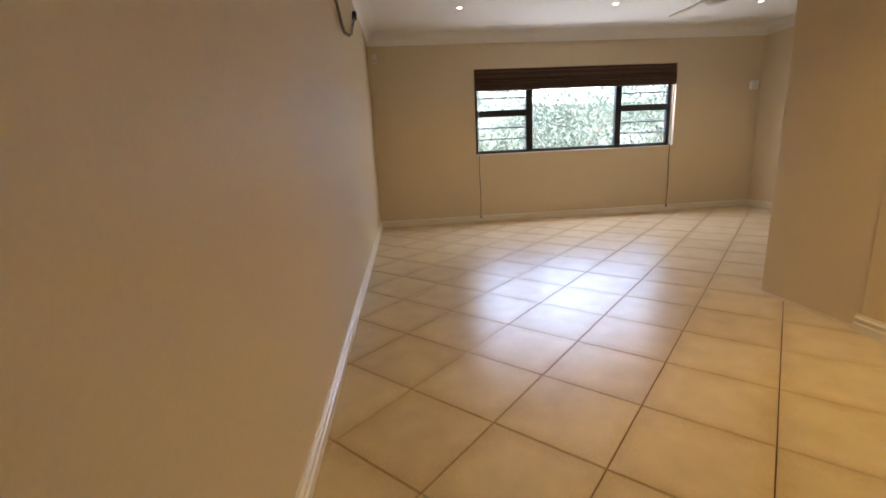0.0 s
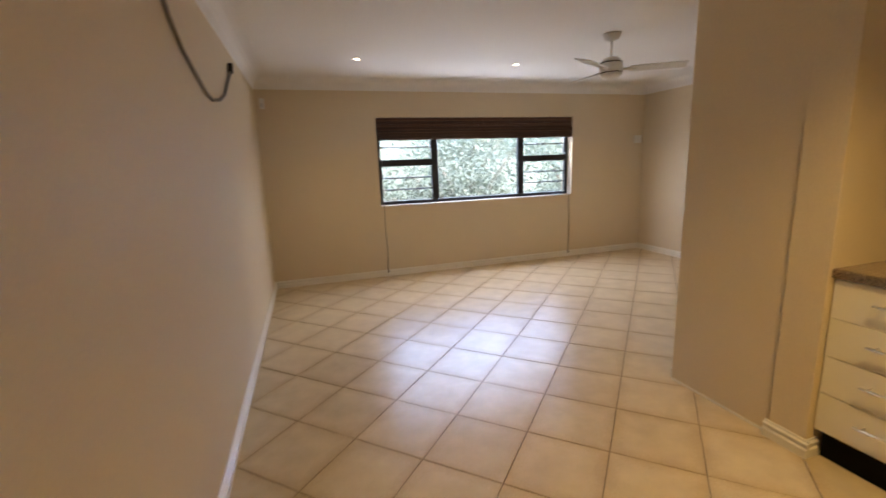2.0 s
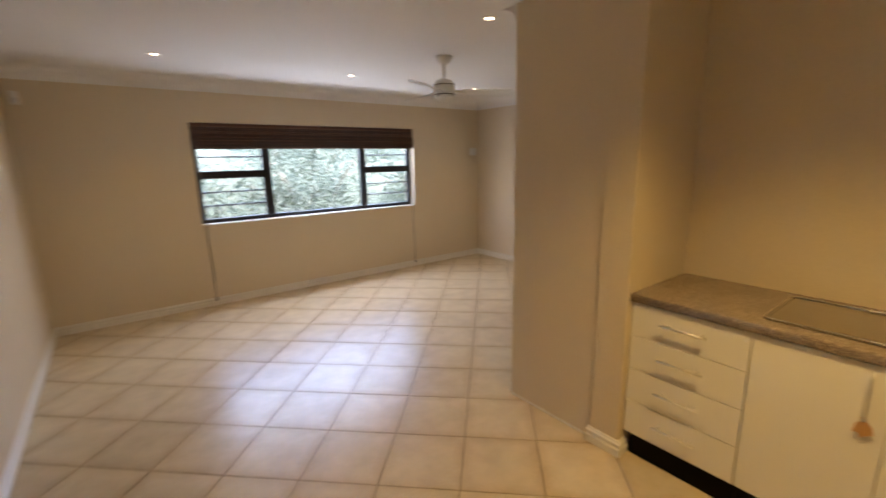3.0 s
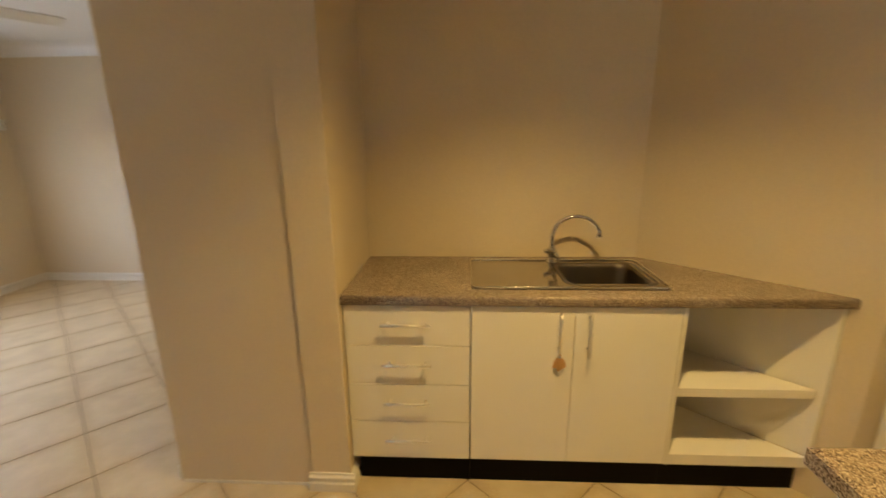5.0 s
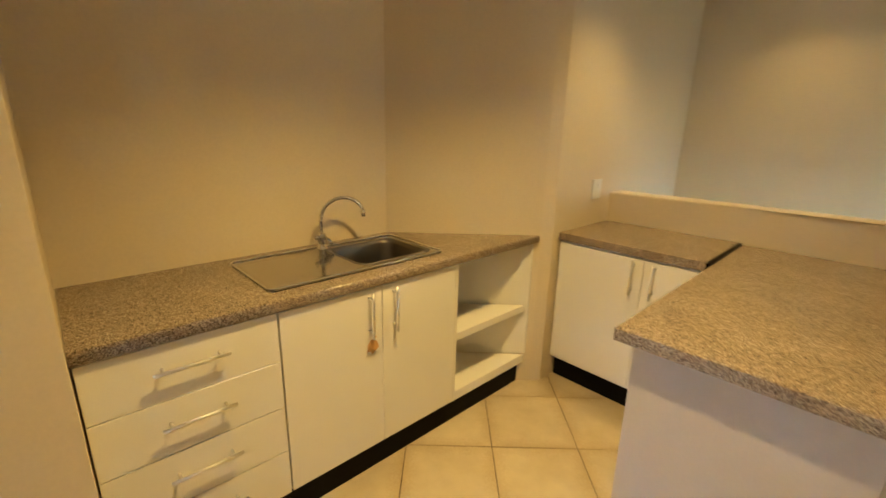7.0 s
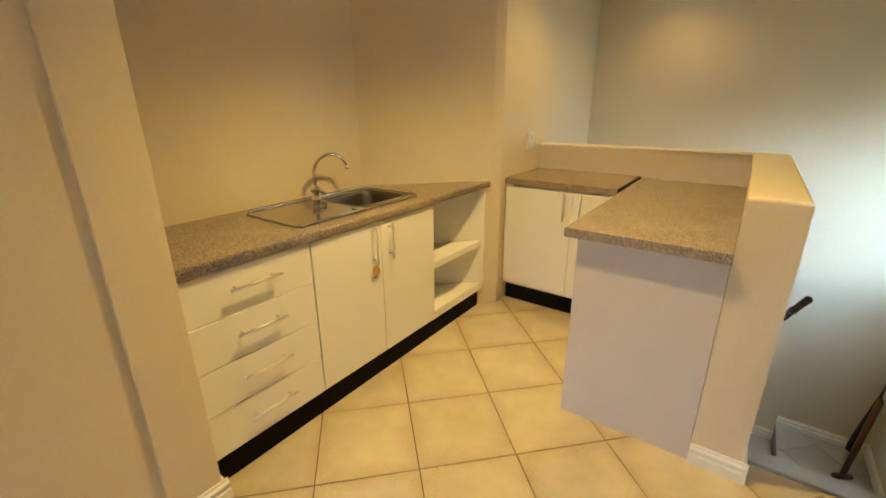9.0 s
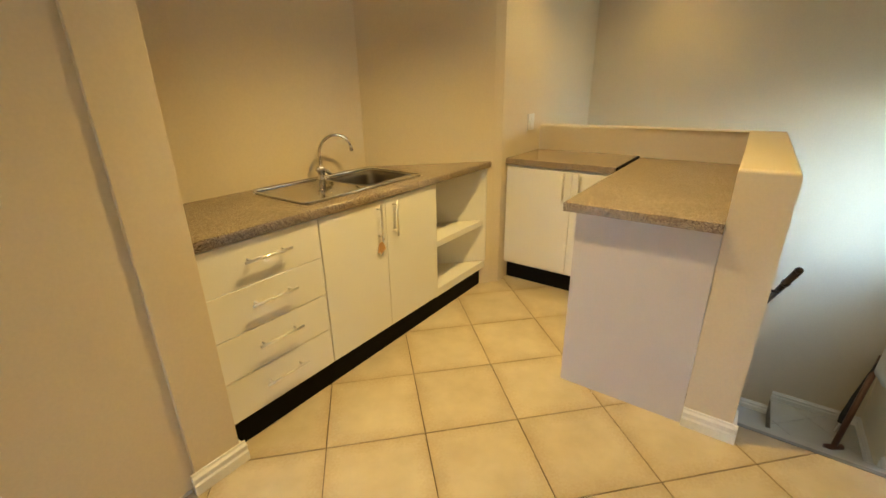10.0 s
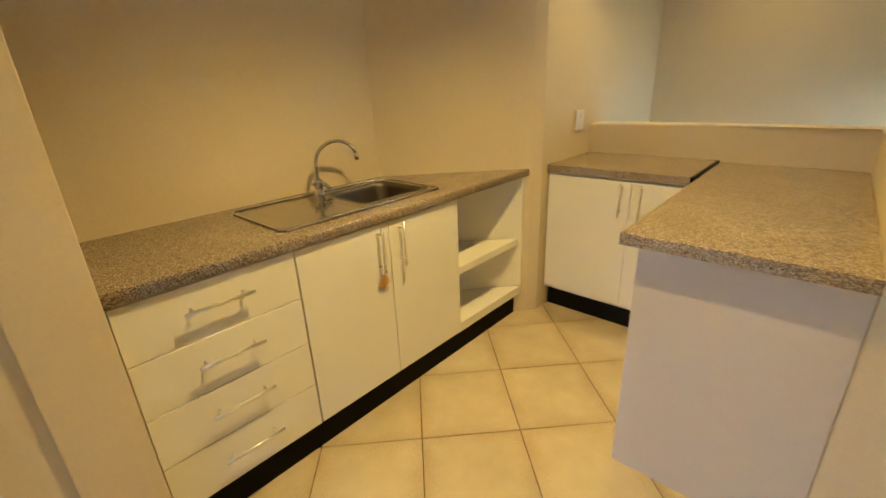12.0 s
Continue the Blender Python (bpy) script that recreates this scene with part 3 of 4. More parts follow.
def wall_box(name, x, y, z, w, h, d, out, label, category, screws=True):
    """A small rounded plate or box on a wall."""
    t = thing(name, (x, y, z), label, category)
    ox, oy = out
    if ox:
        part("body", B(x if ox > 0 else x - d, y - w / 2, z - h / 2, x + d if ox > 0 else x, y + w / 2, z + h / 2, bevel=0.004, segments=2), M_plastic, t)
    else:
        part("body", B(x - w / 2, y if oy > 0 else y - d, z - h / 2, x + w / 2, y + d if oy > 0 else y, z + h / 2, bevel=0.004, segments=2), M_plastic, t)
    return t


t = wall_box("alarm_sensor", XW, YL + 0.08, 2.15, 0.05, 0.11, 0.04, (1, 0), "small white alarm sensor in the corner", "alarm sensor")
part("lens", B(XW + 0.040, YL + 0.062, 2.11, XW + 0.046, YL + 0.098, 2.15, bevel=0.003), M_cloth, t)
t = wall_box("wall_speaker", XW, 2.65, 1.67, 0.10, 0.11, 0.05, (1, 0), "small white square box on the wall", "wall box")
part("side_slot", B(XW + 0.01, 2.701, 1.625, XW + 0.045, 2.706, 1.715), M_darkcloth, t)
t = wall_box("light_switch", 1.06, YL, 1.36, 0.115, 0.072, 0.010, (0, 1), "white light switch plate", "light switch")
for k in (-0.025, 0.012):
    part("rocker", B(1.06 + k, YL + 0.010, 1.345, 1.06 + k + 0.016, YL + 0.016, 1.378, bevel=0.002), M_plastic, t)
t = wall_box("power_socket", 2.45, -0.05, 1.125, 0.10, 0.115, 0.012, (0, -1), "white wall power socket above the counter", "power socket")
part("outlet", B(2.427, -0.066, 1.085, 2.473, -0.062, 1.122, bevel=0.003), M_plastic, t, "three-pin outlet")
part("rocker", B(2.441, -0.068, 1.138, 2.459, -0.062, 1.162, bevel=0.002), M_plastic, t)

# ---- sink counter run ----
FY0 = 0.005
KH = 0.137


def bar_handle(parent, p0, p1, out, standoff=0.032, r=0.006):
    """A bar handle with two posts."""
    p0, p1, out = Vector(p0), Vector(p1), Vector(out)
    d = (p1 - p0).normalized()
    bm = tube(bmesh.new(), [p0 + out * standoff, p1 + out * standoff], r, 12)
    for p in (p0 + d * 0.025, p1 - d * 0.025):
        tube(bm, [p - out * 0.001, p + out * standoff], r * 0.75, 8)
    return part("handle", bm, M_nickel, parent, "satin metal bar handle", True)


GAP = 0.0012
cab = thing("drawer_unit", (0.26, 0.3, 0.0), "white laminate base unit with four drawers", "drawer unit", "base units")
part("body", B(0.004, FY0 + 0.020, KH, 0.516, 0.565, 0.858), M_laminate, cab)
part("kick_plate", B(0.022, FY0 + 0.040, 0.0, 0.518, FY0 + 0.056, KH - 0.001), M_black, cab, "black kick plate")
edges = [KH + 0.004, 0.325, 0.503, 0.680, 0.855]
for a, b in zip(edges, edges[1:]):
    d = part("drawer_front", B(0.006, FY0, a + GAP, 0.515 - GAP, FY0 + 0.018, b - GAP, bevel=0.0015), M_laminate, cab)
    zc = a + (b - a) * 0.58
    bar_handle(d, (0.160, FY0, zc), (0.358, FY0, zc), (0, -1, 0))

cab = thing("sink_unit", (0.93, 0.3, 0.0), "white laminate sink unit with two doors", "base unit", "base units")
for x0, x1 in ((0.520, 0.536), (1.322, 1.338)):
    part("side_panel", B(x0, FY0 + 0.02, KH, x1, 0.565, 0.858), M_laminate, cab)
part("floor_panel", B(0.536, FY0 + 0.02, KH, 1.322, 0.565, KH + 0.016), M_laminate, cab)
part("kick_plate", B(0.519, FY0 + 0.040, 0.0, 1.338, FY0 + 0.056, KH - 0.001), M_black, cab, "black kick plate")
DS = 0.928
for x0, x1, hx in ((0.519, DS, 0.868), (DS, 1.339, 0.982)):
    d = part("door", B(x0 + GAP, FY0, KH + 0.006, x1 - GAP, FY0 + 0.018, 0.853, bevel=0.0015), M_laminate, cab)
    bar_handle(d, (hx, FY0, 0.842), (hx, FY0, 0.654), (0, -1, 0))
tag = thing("key_tag", (0.868, FY0 - 0.03, 0.60), "small orange card tag tied to a handle", "tag")
bm = bmesh.new()
prism(bm, [(-0.026, -0.026), (-0.012, -0.024), (-0.004, -0.042), (0.010, -0.030), (0.028, -0.018), (0.022, 0.006), (0.008, 0.024), (-0.010, 0.022), (-0.022, 0.004)], -0.0008, 0.0008)
bmesh.ops.rotate(bm, verts=bm.verts, cent=(0, 0, 0), matrix=Matrix.Rotation(radians(90), 3, "X"))
bmesh.ops.translate(bm, verts=bm.verts, vec=(0.872, FY0 - 0.012, 0.622))
part("card", bm, M_tag, tag)
part("string", tube(bmesh.new(), [(0.868, FY0 - 0.041, 0.672), (0.871, FY0 - 0.03, 0.655), (0.872, FY0 - 0.014, 0.645)], 0.0022, 6), M_tag, tag)

cab = thing("shelf_unit", (1.62, 0.2, 0.0), "white laminate open unit with two shelves", "shelf unit", "base units")
part("side_panel", B(1.3415, FY0 + 0.004, KH, 1.3575, 0.55, 0.858), M_laminate, cab)
slope = [(1.3585, FY0 + 0.004), (1.925, FY0 + 0.004), (1.3585, 0.55)]
part("bottom_shelf", prism(bmesh.new(), slope, KH + 0.002, KH + 0.052), M_laminate, cab)
part("shelf", prism(bmesh.new(), [(1.3585, FY0 + 0.012), (1.905, FY0 + 0.012), (1.3585, 0.54)], 0.462, 0.500), M_laminate, cab)
part("kick_plate", B(1.339, FY0 + 0.040, 0.0, 1.925, FY0 + 0.056, KH - 0.001), M_black, cab, "black kick plate")
bm = prism(bmesh.new(), [(1.930, FY0 + 0.006), (1.945, FY0 + 0.006), (1.374, 0.549), (1.3585, 0.549)], KH + 0.053, 0.858)
part("back_panel", bm, M_laminate, cab)

SX0, SX1, SY0, SY1 = 0.52, 1.325, 0.072, 0.490
CUT = (0.905, 0.115, 1.285, 0.455)
top = thing("sink_worktop", (0.9, 0.25, 0.86), "speckled brown and cream laminate worktop", "worktop")
bm = bmesh.new()
rows = [-0.002, CUT[1], CUT[3], 0.569]
cols = [[0.001, CUT[0], CUT[2], 1.962 - (y + 0.002) * 0.600 / 0.571] for y in rows]
vv = [[bm.verts.new((x, y, 0.900)) for x in xs] for y, xs in zip(rows, cols)]
cells = [bm.faces.new((vv[r][c], vv[r][c + 1], vv[r + 1][c + 1], vv[r + 1][c])) for r in range(3) for c in range(3) if (r, c) != (1, 1)]
low = bmesh.ops.extrude_face_region(bm, geom=cells)
bmesh.ops.translate(bm, verts=[v for v in low["geom"] if isinstance(v, bmesh.types.BMVert)], vec=(0, 0, -0.040))
part("slab", bm, M_counter, top)
bm = bmesh.new()
sweep(bm, (0.001, -0.002, 0.860), (1.962, -0.002, 0.860), [(0.0, 0.0), (0.006, 0.001), (0.0085, 0.006), (0.0085, 0.029), (0.0075, 0.0335), (0.0050, 0.0373), (0.0025, 0.0393), (0.0, 0.040)], (0, -1))
part("front_edge", bm, M_counter, top, "rounded speckled front edge", True)

# sink: rim, drainer with grooves, bowl
sink = thing("kitchen_sink", (0.92, 0.28, 0.9), "stainless steel sink with a drainer", "sink")
bm = bmesh.new()
RZ = 0.9080
nx, ny = 46, 22
gx = [SX0 + (SX1 - SX0) * i / nx for i in range(nx + 1)]
gy = [SY0 + (SY1 - SY0) * j / ny for j in range(ny + 1)]


def sink_height(x, y):
    edge = min(x - SX0, SX1 - x, y - SY0, SY1 - y)
    z = RZ
    if edge < 0.001:
        z = 0.9002
    elif edge > 0.03 and x < CUT[0] - 0.03:
        z = RZ - 0.0042 - (0.0018 * math.cos((y - SY0) / 0.0381 * 2 * math.pi) if x > SX0 + 0.24 else 0.0)
    return z


grid = [[bm.verts.new((x, y, sink_height(x, y))) for y in gy] for x in gx]
hole = (0.928, 0.125, 1.275, 0.44)
for i in range(nx):
    for j in range(ny):
        cx, cy = (gx[i] + gx[i + 1]) / 2, (gy[j] + gy[j + 1]) / 2
        if hole[0] < cx < hole[2] and hole[1] < cy < hole[3]:
            continue
        bm.faces.new((grid[i][j], grid[i + 1][j], grid[i + 1][j + 1], grid[i][j + 1]))
part("drainer", bm, M_steel, sink, "grooved steel drainer and rim", True)


def rounded(x0, y0, x1, y1, r, n=6):
    out = []
    for cx, cy, a in ((x1 - r, y1 - r, 0), (x0 + r, y1 - r, 90), (x0 + r, y0 + r, 180), (x1 - r, y0 + r, 270)):
        out += [(cx + r * math.cos(radians(a + 90 * i / n)), cy + r * math.sin(radians(a + 90 * i / n))) for i in range(n + 1)]
    return out


bm = bmesh.new()
rings = []
for inset, z, r in ((-0.022, 0.9084, 0.06), (-0.010, 0.9092, 0.06), (0.0, 0.905, 0.06), (0.008, 0.885, 0.06), (0.016, 0.80, 0.06), (0.03, 0.765, 0.06), (0.06, 0.752, 0.05)):
    rings.append([bm.verts.new((x, y, z)) for x, y in rounded(hole[0] + inset, hole[1] + inset, hole[2] - inset, hole[3] - inset, r)])
for q, w in zip(rings, rings[1:]):
    for k in range(len(q)):
        bm.faces.new((q[k], q[(k + 1) % len(q)], w[(k + 1) % len(q)], w[k]))
bm.faces.new(rings[-1])
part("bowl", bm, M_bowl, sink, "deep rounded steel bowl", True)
edge = [(x, y, RZ + 0.001) for x, y in rounded(SX0 + 0.005, SY0 + 0.005, SX1 - 0.005, SY1 - 0.005, 0.03)]
part("rim", tube(bmesh.new(), edge + edge[:1], 0.0042, 8), M_chrome, sink, "bright rolled steel rim", True)
part("drain", lathe(bmesh.new(), (1.10, 0.28, 0.752), [(0.02, 0.001), (0.036, 0.004), (0.040, 0.001)], 20), M_chrome, sink)

tap = thing("sink_tap", (0.915, 0.455, 0.905), "chrome swan-neck mixer tap", "tap")
TX, TY = 0.915, 0.452
part("base", lathe(bmesh.new(), (TX, TY, 0.905), [(0.026, 0.0), (0.026, 0.006), (0.019, 0.012), (0.019, 0.045), (0.022, 0.050), (0.022, 0.068), (0.012, 0.076)], 20), M_chrome, tap, "", True)
d = Vector((0.99, -0.08, 0)).normalized()
neck = [(TX, TY, 0.97), (TX, TY, 1.04)]
c, R = Vector((TX, TY, 1.04)) + d * 0.108, 0.108
for i in range(1, 15):
    a = radians(180 - 165 * i / 14)
    neck.append(tuple(c + d * (R * math.cos(a)) + Vector((0, 0, R * 0.86 * math.sin(a)))))
end = Vector(neck[-1])
part("spout", tube(bmesh.new(), neck, 0.0085, 12), M_chrome, tap, "", True)
part("aerator", tube(bmesh.new(), [end + Vector((0, 0, 0.004)), end - Vector((-0.003, 0, 0.028))], 0.0115, 12), M_chrome, tap, "", True)
part("tap_handle", tube(bmesh.new(), [(TX - 0.012, TY - 0.004, 0.962), (TX - 0.028, TY - 0.010, 0.964), (TX - 0.036, TY - 0.012, 0.964)], [0.008, 0.012, 0.010], 10), M_chrome, tap, "", True)
part("tap_handle", tube(bmesh.new(), [(TX + 0.008, TY - 0.012, 0.960), (TX + 0.016, TY - 0.030, 0.952), (TX + 0.024, TY - 0.052, 0.938)], [0.009, 0.012, 0.008], 10), M_chrome, tap, "", True)

# ---- second counter and peninsula ----
cab = thing("corner_unit", (2.37, -0.4, 0.0), "white laminate base unit with two doors", "base unit", "base units")
part("body", B(2.118, -0.79, KH, 2.636, -0.054, 0.867), M_laminate, cab)
part("kick_plate", B(2.165, -0.80, 0.0, 2.18, -0.054, KH), M_black, cab, "black kick plate")
for y0, y1, hy in ((-0.525, -0.058, -0.478), (-0.80, -0.525, -0.578)):
    d = part("door", B(2.098, y0 + GAP, KH + 0.020, 2.116, y1 - GAP, 0.853, bevel=0.0015), M_laminate, cab)
    bar_handle(d, (2.098, hy, 0.848), (2.098, hy, 0.670), (-1, 0, 0))
top = thing("corner_worktop", (2.35, -0.42, 0.86), "speckled brown and cream laminate worktop", "worktop")
part("slab", B(2.086, -0.785, 0.868, 2.638, -0.052, 0.910, bevel=0.004, segments=2), M_counter, top)
part("joint_strip", B(2.086, -0.797, 0.862, 2.638, -0.786, 0.9085), M_black, top, "dark joint between the worktops")

cab = thing("peninsula_unit", (1.9, -1.12, 0.0), "white laminate peninsula unit with a plain end panel", "base unit", "base units")
part("body", B(1.212, -1.397, KH, 2.09, -0.875, 0.858), M_laminate, cab)
part("kick_plate", B(1.23, -0.925, 0.0, 2.16, -0.91, KH), M_black, cab, "black kick plate")
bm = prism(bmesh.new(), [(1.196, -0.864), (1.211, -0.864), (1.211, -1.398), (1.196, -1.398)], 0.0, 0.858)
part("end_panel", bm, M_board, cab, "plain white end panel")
top = thing("peninsula_worktop", (1.9, -1.1, 0.86), "speckled brown and cream laminate peninsula worktop", "worktop")
part("slab", prism(bmesh.new(), [(1.172, -0.812), (2.637, -0.798), (2.637, -1.3985), (1.172, -1.3985)], 0.860, 0.900, bevel=0.004), M_counter, top)
part("end_edge", prism(bmesh.new(), [(1.1675, -0.812), (1.1715, -0.812), (1.1715, -1.3985), (1.1675, -1.3985)], 0.861, 0.8985), M_counter, top, "speckled edge band")

# ---- stair things ----
rail = thing("handrail", (2.3, -1.70, 0.2), "dark brown metal handrail on the stair side of the low wall", "handrail")
p0, p1 = Vector((1.78, -1.70, 0.575)), Vector((2.95, -1.70, -0.10))
part("bar", tube(bmesh.new(), [p0, p0.lerp(p1, 0.5), p1], 0.016, 14), M_rail, rail, "", True)
part("end_cap", tube(bmesh.new(), [p0 + (p0 - p1).normalized() * 0.008, p0 - (p0 - p1).normalized() * 0.004], [0.011, 0.0167], 14), M_rail, rail, "", True)
part("collar", tube(bmesh.new(), [p0.lerp(p1, 0.27), p0.lerp(p1, 0.295)], 0.0205, 14), M_rail, rail)
for f in (0.285, 0.75):
    q = p0.lerp(p1, f)
    part("bracket", tube(bmesh.new(), [q + Vector((0, 0, -0.02)), q + Vector((0, 0.02, -0.055)), q + Vector((0, 0.141, -0.06))], 0.008, 8), M_rail, rail)

pole = thing("wooden_pole", (3.40, -2.38, LAND), "red-brown wooden pole with a crossbar foot, leaning", "pole")
a, b = Vector((3.335, -2.40, LAND + 0.035)), Vector((3.745, -2.57, -0.66))
part("shaft", tube(bmesh.new(), [a, b], 0.021, 12), M_wood, pole, "", True)
part("crossbar", tube(bmesh.new(), [(3.30, -2.345, LAND + 0.022), (3.37, -2.455, LAND + 0.022)], 0.022, 10), M_wood, pole, "", True)

umb = thing("folded_umbrella", (3.70, -2.44, LAND), "folded black umbrella standing in the corner", "umbrella")
a, b = Vector((3.60, -2.45, LAND + 0.09)), Vector((3.70, -2.565, LAND + 0.80))
part("tip", tube(bmesh.new(), [(3.585, -2.43, LAND), a], 0.006, 8), M_nickel, umb)
part("canopy", tube(bmesh.new(), [a.lerp(b, 0.0), a.lerp(b, 0.08), a.lerp(b, 0.35), a.lerp(b, 0.62), a.lerp(b, 0.8)], [0.022, 0.030, 0.027, 0.018, 0.009], 12), M_darkcloth, umb, "", True)
part("shaft", tube(bmesh.new(), [a.lerp(b, 0.8), b], 0.007, 8), M_darkcloth, umb)

bag = thing("cloth_bag", (3.5, -2.45, -0.55), "off-white cloth bag hung on the stair wall", "bag")
bm = bmesh.new()
nu, nv = 14, 12
for side in (0, 1):
    g = []
    for i in range(nu + 1):
        row = []
        for j in range(nv + 1):
            u, v = i / nu, j / nv
            wdt = 0.20 + 0.16 * v
            x = 3.50 + (u - 0.5) * wdt * 1.5
            zz = -0.10 - 0.58 * v - 0.05 * math.sin(3.1 * u) * v
            bulge = 0.02 + 0.05 * math.sin(math.pi * u) * (0.35 + 0.65 * v) + 0.008 * math.sin(14 * u + 5 * v)
            row.append(bm.verts.new((x, YL + 0.012 + (bulge if side else 0.0), zz)))
        g.append(row)
    for i in range(nu):
        for j in range(nv):
            bm.faces.new((g[i][j], g[i + 1][j], g[i + 1][j + 1], g[i][j + 1]))
    if side:
        for i in range(nu):
            bm.faces.new((g[i][0], g[i + 1][0], first_side[i + 1][0], first_side[i][0]))
            bm.faces.new((g[i][nv], g[i + 1][nv], first_side[i + 1][nv], first_side[i][nv]))
        for j in range(nv):
            bm.faces.new((g[0][j], g[0][j + 1], first_side[0][j + 1], first_side[0][j]))
            bm.faces.new((g[nu][j], g[nu][j + 1], first_side[nu][j + 1], first_side[nu][j]))
    first_side = g
part("sack", bm, M_cloth, bag, "", True)
part("strap", tube(bmesh.new(), [(3.63, YL + 0.04, -0.12), (3.58, YL + 0.035, 0.02), (3.50, YL + 0.02, 0.10), (3.42, YL + 0.035, 0.02), (3.37, YL + 0.04, -0.12)], 0.008, 8), M_darkcloth, bag, "black strap")
part("hook", tube(bmesh.new(), [(3.50, YL - 0.002, 0.09), (3.50, YL + 0.03, 0.085), (3.50, YL + 0.04, 0.11)], 0.006, 8), M_nickel, bag)

# ---- outside ----
gsize = 400.0
bm = bmesh.new()
bmesh.ops.create_grid(bm, x_segments=2, y_segments=2, size=gsize)
bmesh.ops.translate(bm, verts=bm.verts, vec=(0, 0, -3.21))
structure("ground", bm, M_ground, "garden ground with grass and soil", "ground")
structure("outside_base", B(XW - 0.25, YL - 0.22, -3.2, -1.2, YN + 0.22, -0.302), M_facade, "plastered lower storey", "wall")


def tree(x, y, height, spread, leaves, seed):
    rnd = random.Random(seed)
    t = thing("garden_tree", (x, y, -3.21), "leafy green garden tree outside the window", "tree", "garden trees")
    top = Vector((x + rnd.uniform(-0.3, 0.3), y + rnd.uniform(-0.3, 0.3), -3.21 + height * 0.55))
    foot = Vector((x, y, -3.25))
    part("trunk", tube(bmesh.new(), [foot, foot.lerp(top, 0.4) + Vector((0.08, -0.06, 0)), top], [0.16, 0.12, 0.07], 10), M_bark, t, "", True)
    centres = []
    for k in range(9):
        a = k * 2.4 + rnd.uniform(-0.4, 0.4)
        tip = top + Vector((math.cos(a) * spread * rnd.uniform(0.4, 0.9), math.sin(a) * spread * rnd.uniform(0.4, 0.9), height * rnd.uniform(-0.12, 0.42)))
        part("limb", tube(bmesh.new(), [foot.lerp(top, rnd.uniform(0.6, 1.0)), top.lerp(tip, 0.5) + Vector((0, 0, 0.15)), tip], [0.05, 0.035, 0.012], 7), M_bark, t)
        centres += [tip, top.lerp(tip, 0.6)]
    verts, faces = [], []
    for _ in range(leaves):
        c = rnd.choice(centres)
        p = c + Vector((rnd.gauss(0, 0.42), rnd.gauss(0, 0.42), rnd.gauss(0, 0.36)))
        q = Euler((rnd.uniform(-1, 1), rnd.uniform(-1, 1), rnd.uniform(0, 6.28))).to_matrix()
        s = rnd.uniform(0.035, 0.08)
        n = len(verts)
        for a, b, h in ((-s, 0, 0), (0, -0.42 * s, 0.1 * s), (s, 0, 0), (0, 0.42 * s, 0.1 * s)):
            verts.append(p + q @ Vector((a, b, h)))
        faces.append((n, n + 1, n + 2, n + 3))
    mesh = bpy.data.meshes.new("crown")
    base = BASE[t.name]
    mesh.from_pydata([v - base for v in verts], [], faces)
    mesh.materials.append(M_leaf)
    ob = new("crown", mesh)
    ob.parent = t


for k, (tx, ty, th, sp) in enumerate(((-8.4, -3.2, 5.6, 1.7), (-7.8, -0.8, 5.35, 1.6), (-8.6, 1.6, 5.7, 1.7), (-7.9, 4.2, 5.4, 1.6), (-11.2, -1.8, 6.5, 2.2), (-11.6, 2.6, 6.6, 2.2), (-11.0, 6.6, 6.4, 2.2), (-10.5, -5.6, 6.2, 2.0), (-9.2, -1.9, 5.6, 1.8))):
    tree(tx, ty, th, sp, 9000, 11 + k)

bm = bmesh.new()
cols = []
for i in range(49):
    y = -26 + i
    top = 3.4 + 0.5 * noise.noise(Vector((y * 0.23, 3.1, 0))) + 0.25 * noise.noise(Vector((y * 0.9, 7.7, 0)))
    cols.append([bm.verts.new((-15.0 - 0.5 * noise.noise(Vector((y * 0.4, z, 1.0))), y, z)) for z in (-3.25, -1.2, 0.4, 1.6, 2.5, top)])
for a, b in zip(cols, cols[1:]):
    for k in range(5):
        bm.faces.new((a[k], b[k], b[k + 1], a[k + 1]))
structure("backdrop", bm, M_woods, "hazy green woods far outside the window", "backdrop")

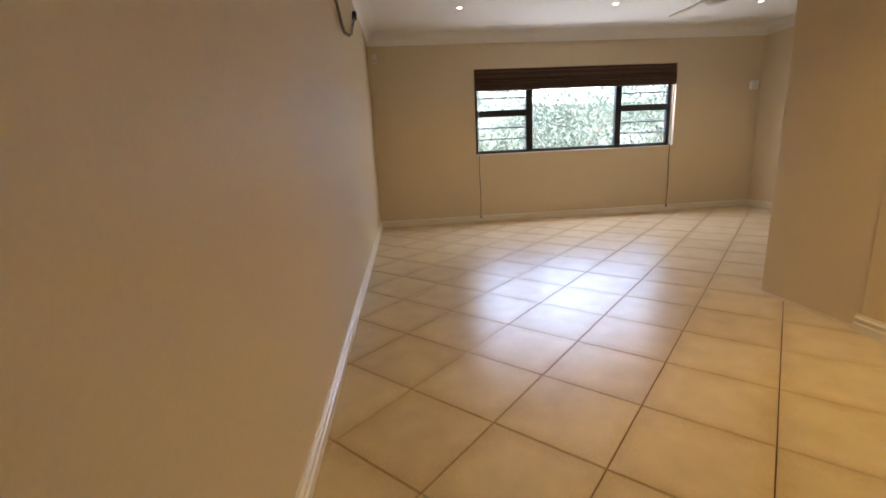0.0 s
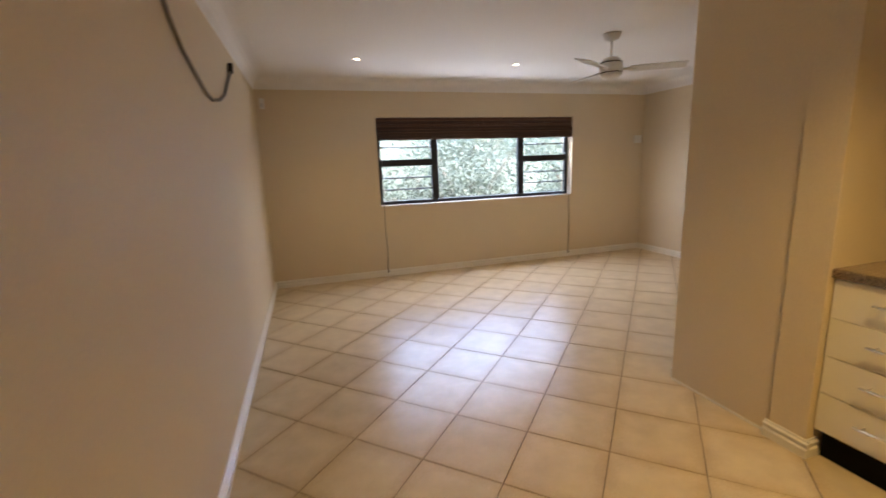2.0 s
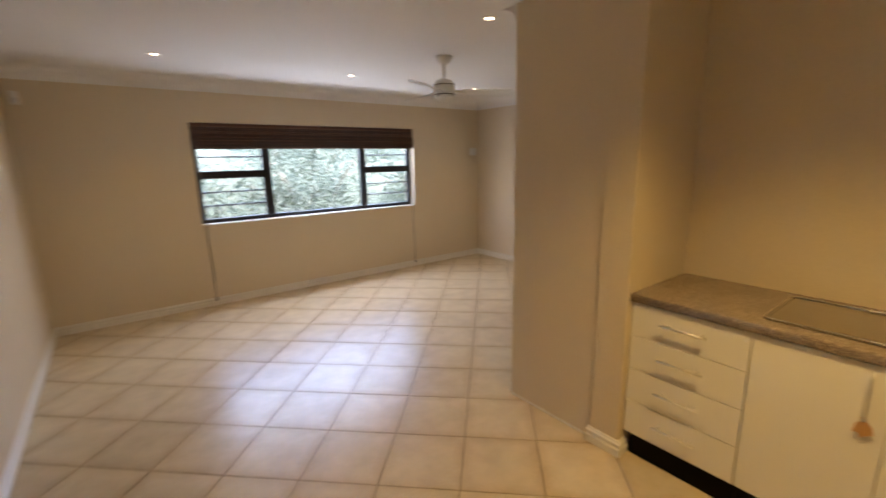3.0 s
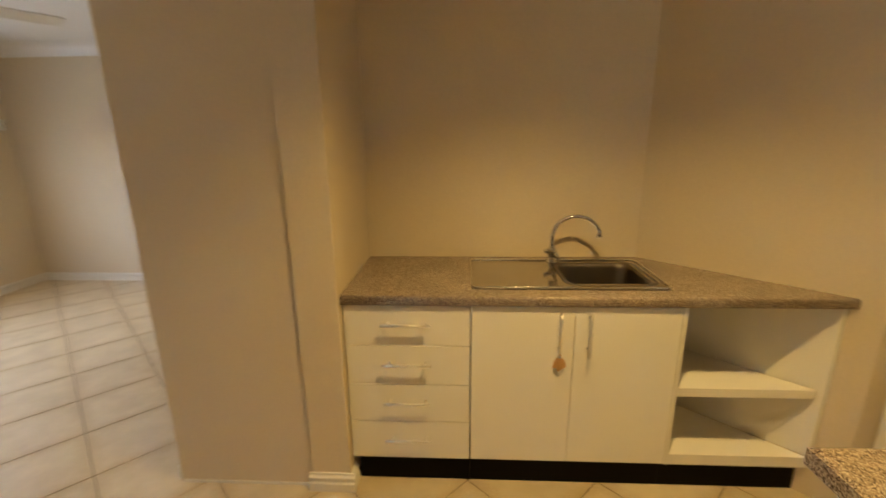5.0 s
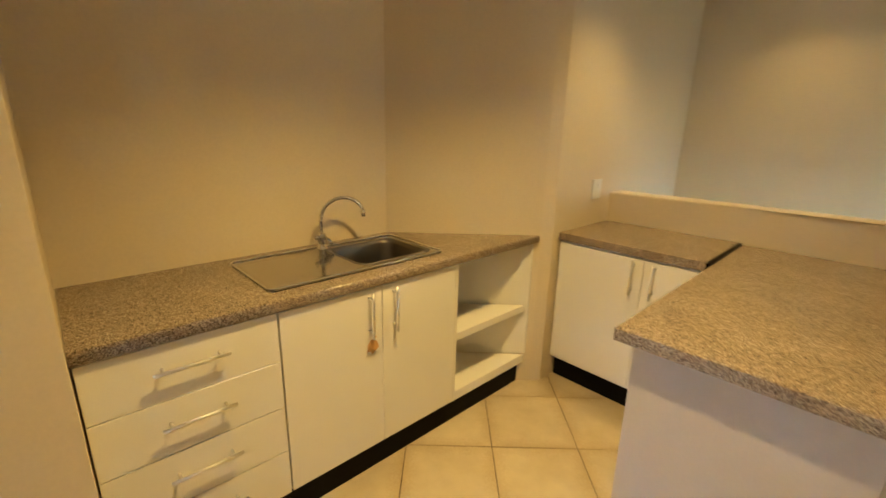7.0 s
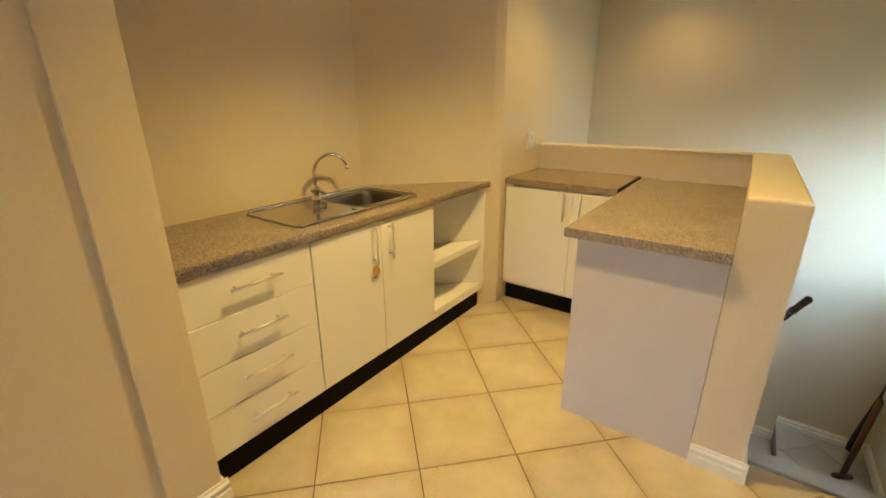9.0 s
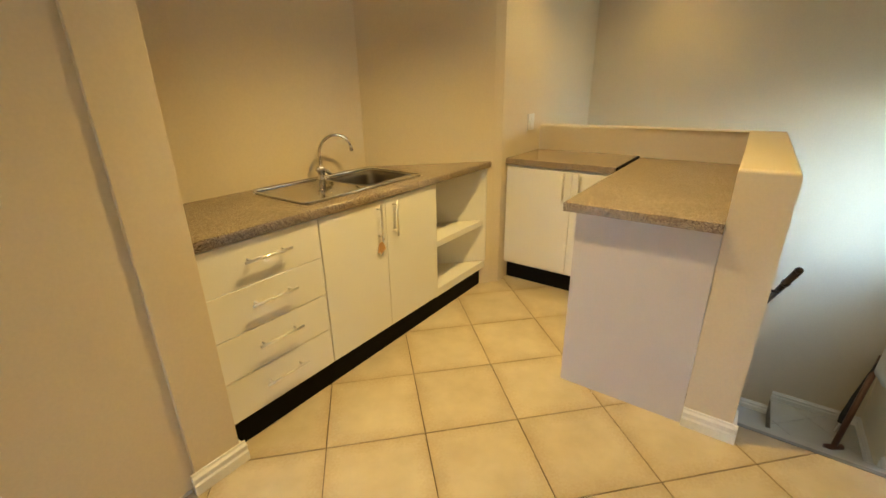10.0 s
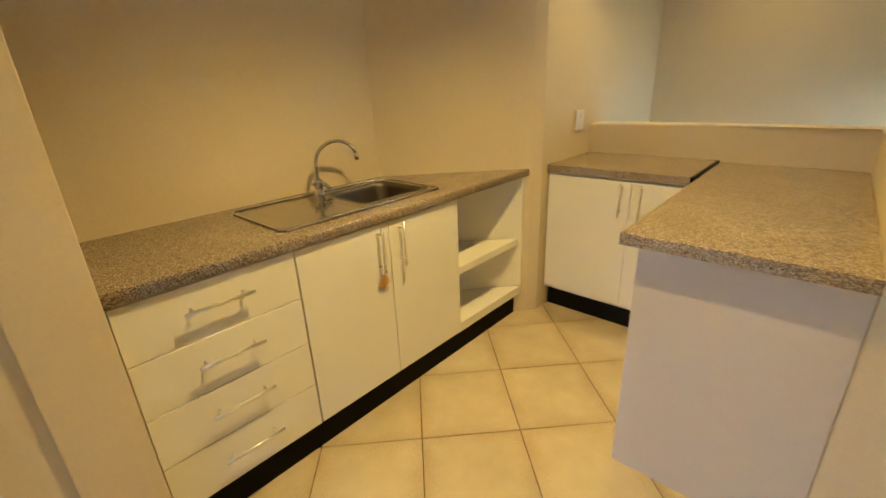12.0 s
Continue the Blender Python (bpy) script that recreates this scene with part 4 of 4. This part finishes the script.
# ---- floor tiles, last ----
floor = structure("floor", B(XW - 0.25, YL - 0.2, -0.3, 1.30, YN + 0.2, -0.004), M_grout, "beige ceramic tiles laid diagonally with dark grout", "floor")
BASE[floor.name] = Vector((0, 0, 0))
floor2 = structure("floor_kitchenette", B(1.301, -1.555, -0.3, 2.70, 0.3, -0.004), M_grout, "beige ceramic tiles laid diagonally with dark grout", "floor")
BASE[floor2.name] = Vector((0, 0, 0))


PITCH, JOINT, ANGLE = 0.407, 0.0034, radians(46.3)
U, V = (math.cos(ANGLE), math.sin(ANGLE)), (-math.sin(ANGLE), math.cos(ANGLE))
ORIGIN = (1.097, -0.523)
h = PITCH / 2 - JOINT / 2
whole = None
for i in range(-18, 14):
    for j in range(-14, 18):
        cx = ORIGIN[0] + (i + 0.5) * PITCH * U[0] + (j + 0.5) * PITCH * V[0]
        cy = ORIGIN[1] + (i + 0.5) * PITCH * U[1] + (j + 0.5) * PITCH * V[1]
        poly = [(cx + a * h * U[0] + b * h * V[0], cy + a * h * U[1] + b * h * V[1]) for a, b in ((-1, -1), (1, -1), (1, 1), (-1, 1))]
        full = list(poly)
        poly = clip(clip(poly, -1, 0, -XW + 0.01), 0, -1, -YL + 0.01)
        if cx < -0.785:
            poly = clip(poly, 0, 1, YN + 0.01)
        elif cx < -0.3 and cy > 0.06:
            poly = clip(clip(poly, 1, 0, -0.765), 0, 1, YN + 0.01)
        else:
            poly = clip(poly, 0, 1, 0.08) if cx > -0.3 else poly
        if cy < -1.52:
            poly = clip(poly, 1, 0, 1.316)
        else:
            poly = clip(poly, 1, 0, 2.66)
            if cx > 1.2:
                poly = clip(poly, 0, -1, 1.53)
        if len(poly) < 3:
            continue
        area = abs(sum(p[0] * q[1] - q[0] * p[1] for p, q in zip(poly, poly[1:] + poly[:1]))) / 2
        if area < 0.002:
            continue
        owner = floor if cx < 1.3 else floor2
        lift = random.uniform(-0.0006, 0.0006)
        if poly == full and whole is not None:
            ob = new("tile", whole)
        else:
            bm = bmesh.new()
            prism(bm, [(x - cx, y - cy) for x, y in poly], -0.008, 0.0, bevel=0.0018, segments=1)
            bmesh.ops.recalc_face_normals(bm, faces=bm.faces)
            mesh = bpy.data.meshes.new("tile")
            bm.to_mesh(mesh)
            bm.free()
            mesh.materials.append(M_tile)
            ob = new("tile", mesh)
            if poly == full:
                whole = mesh
        ob.parent = owner
        ob.location = (cx, cy, lift)
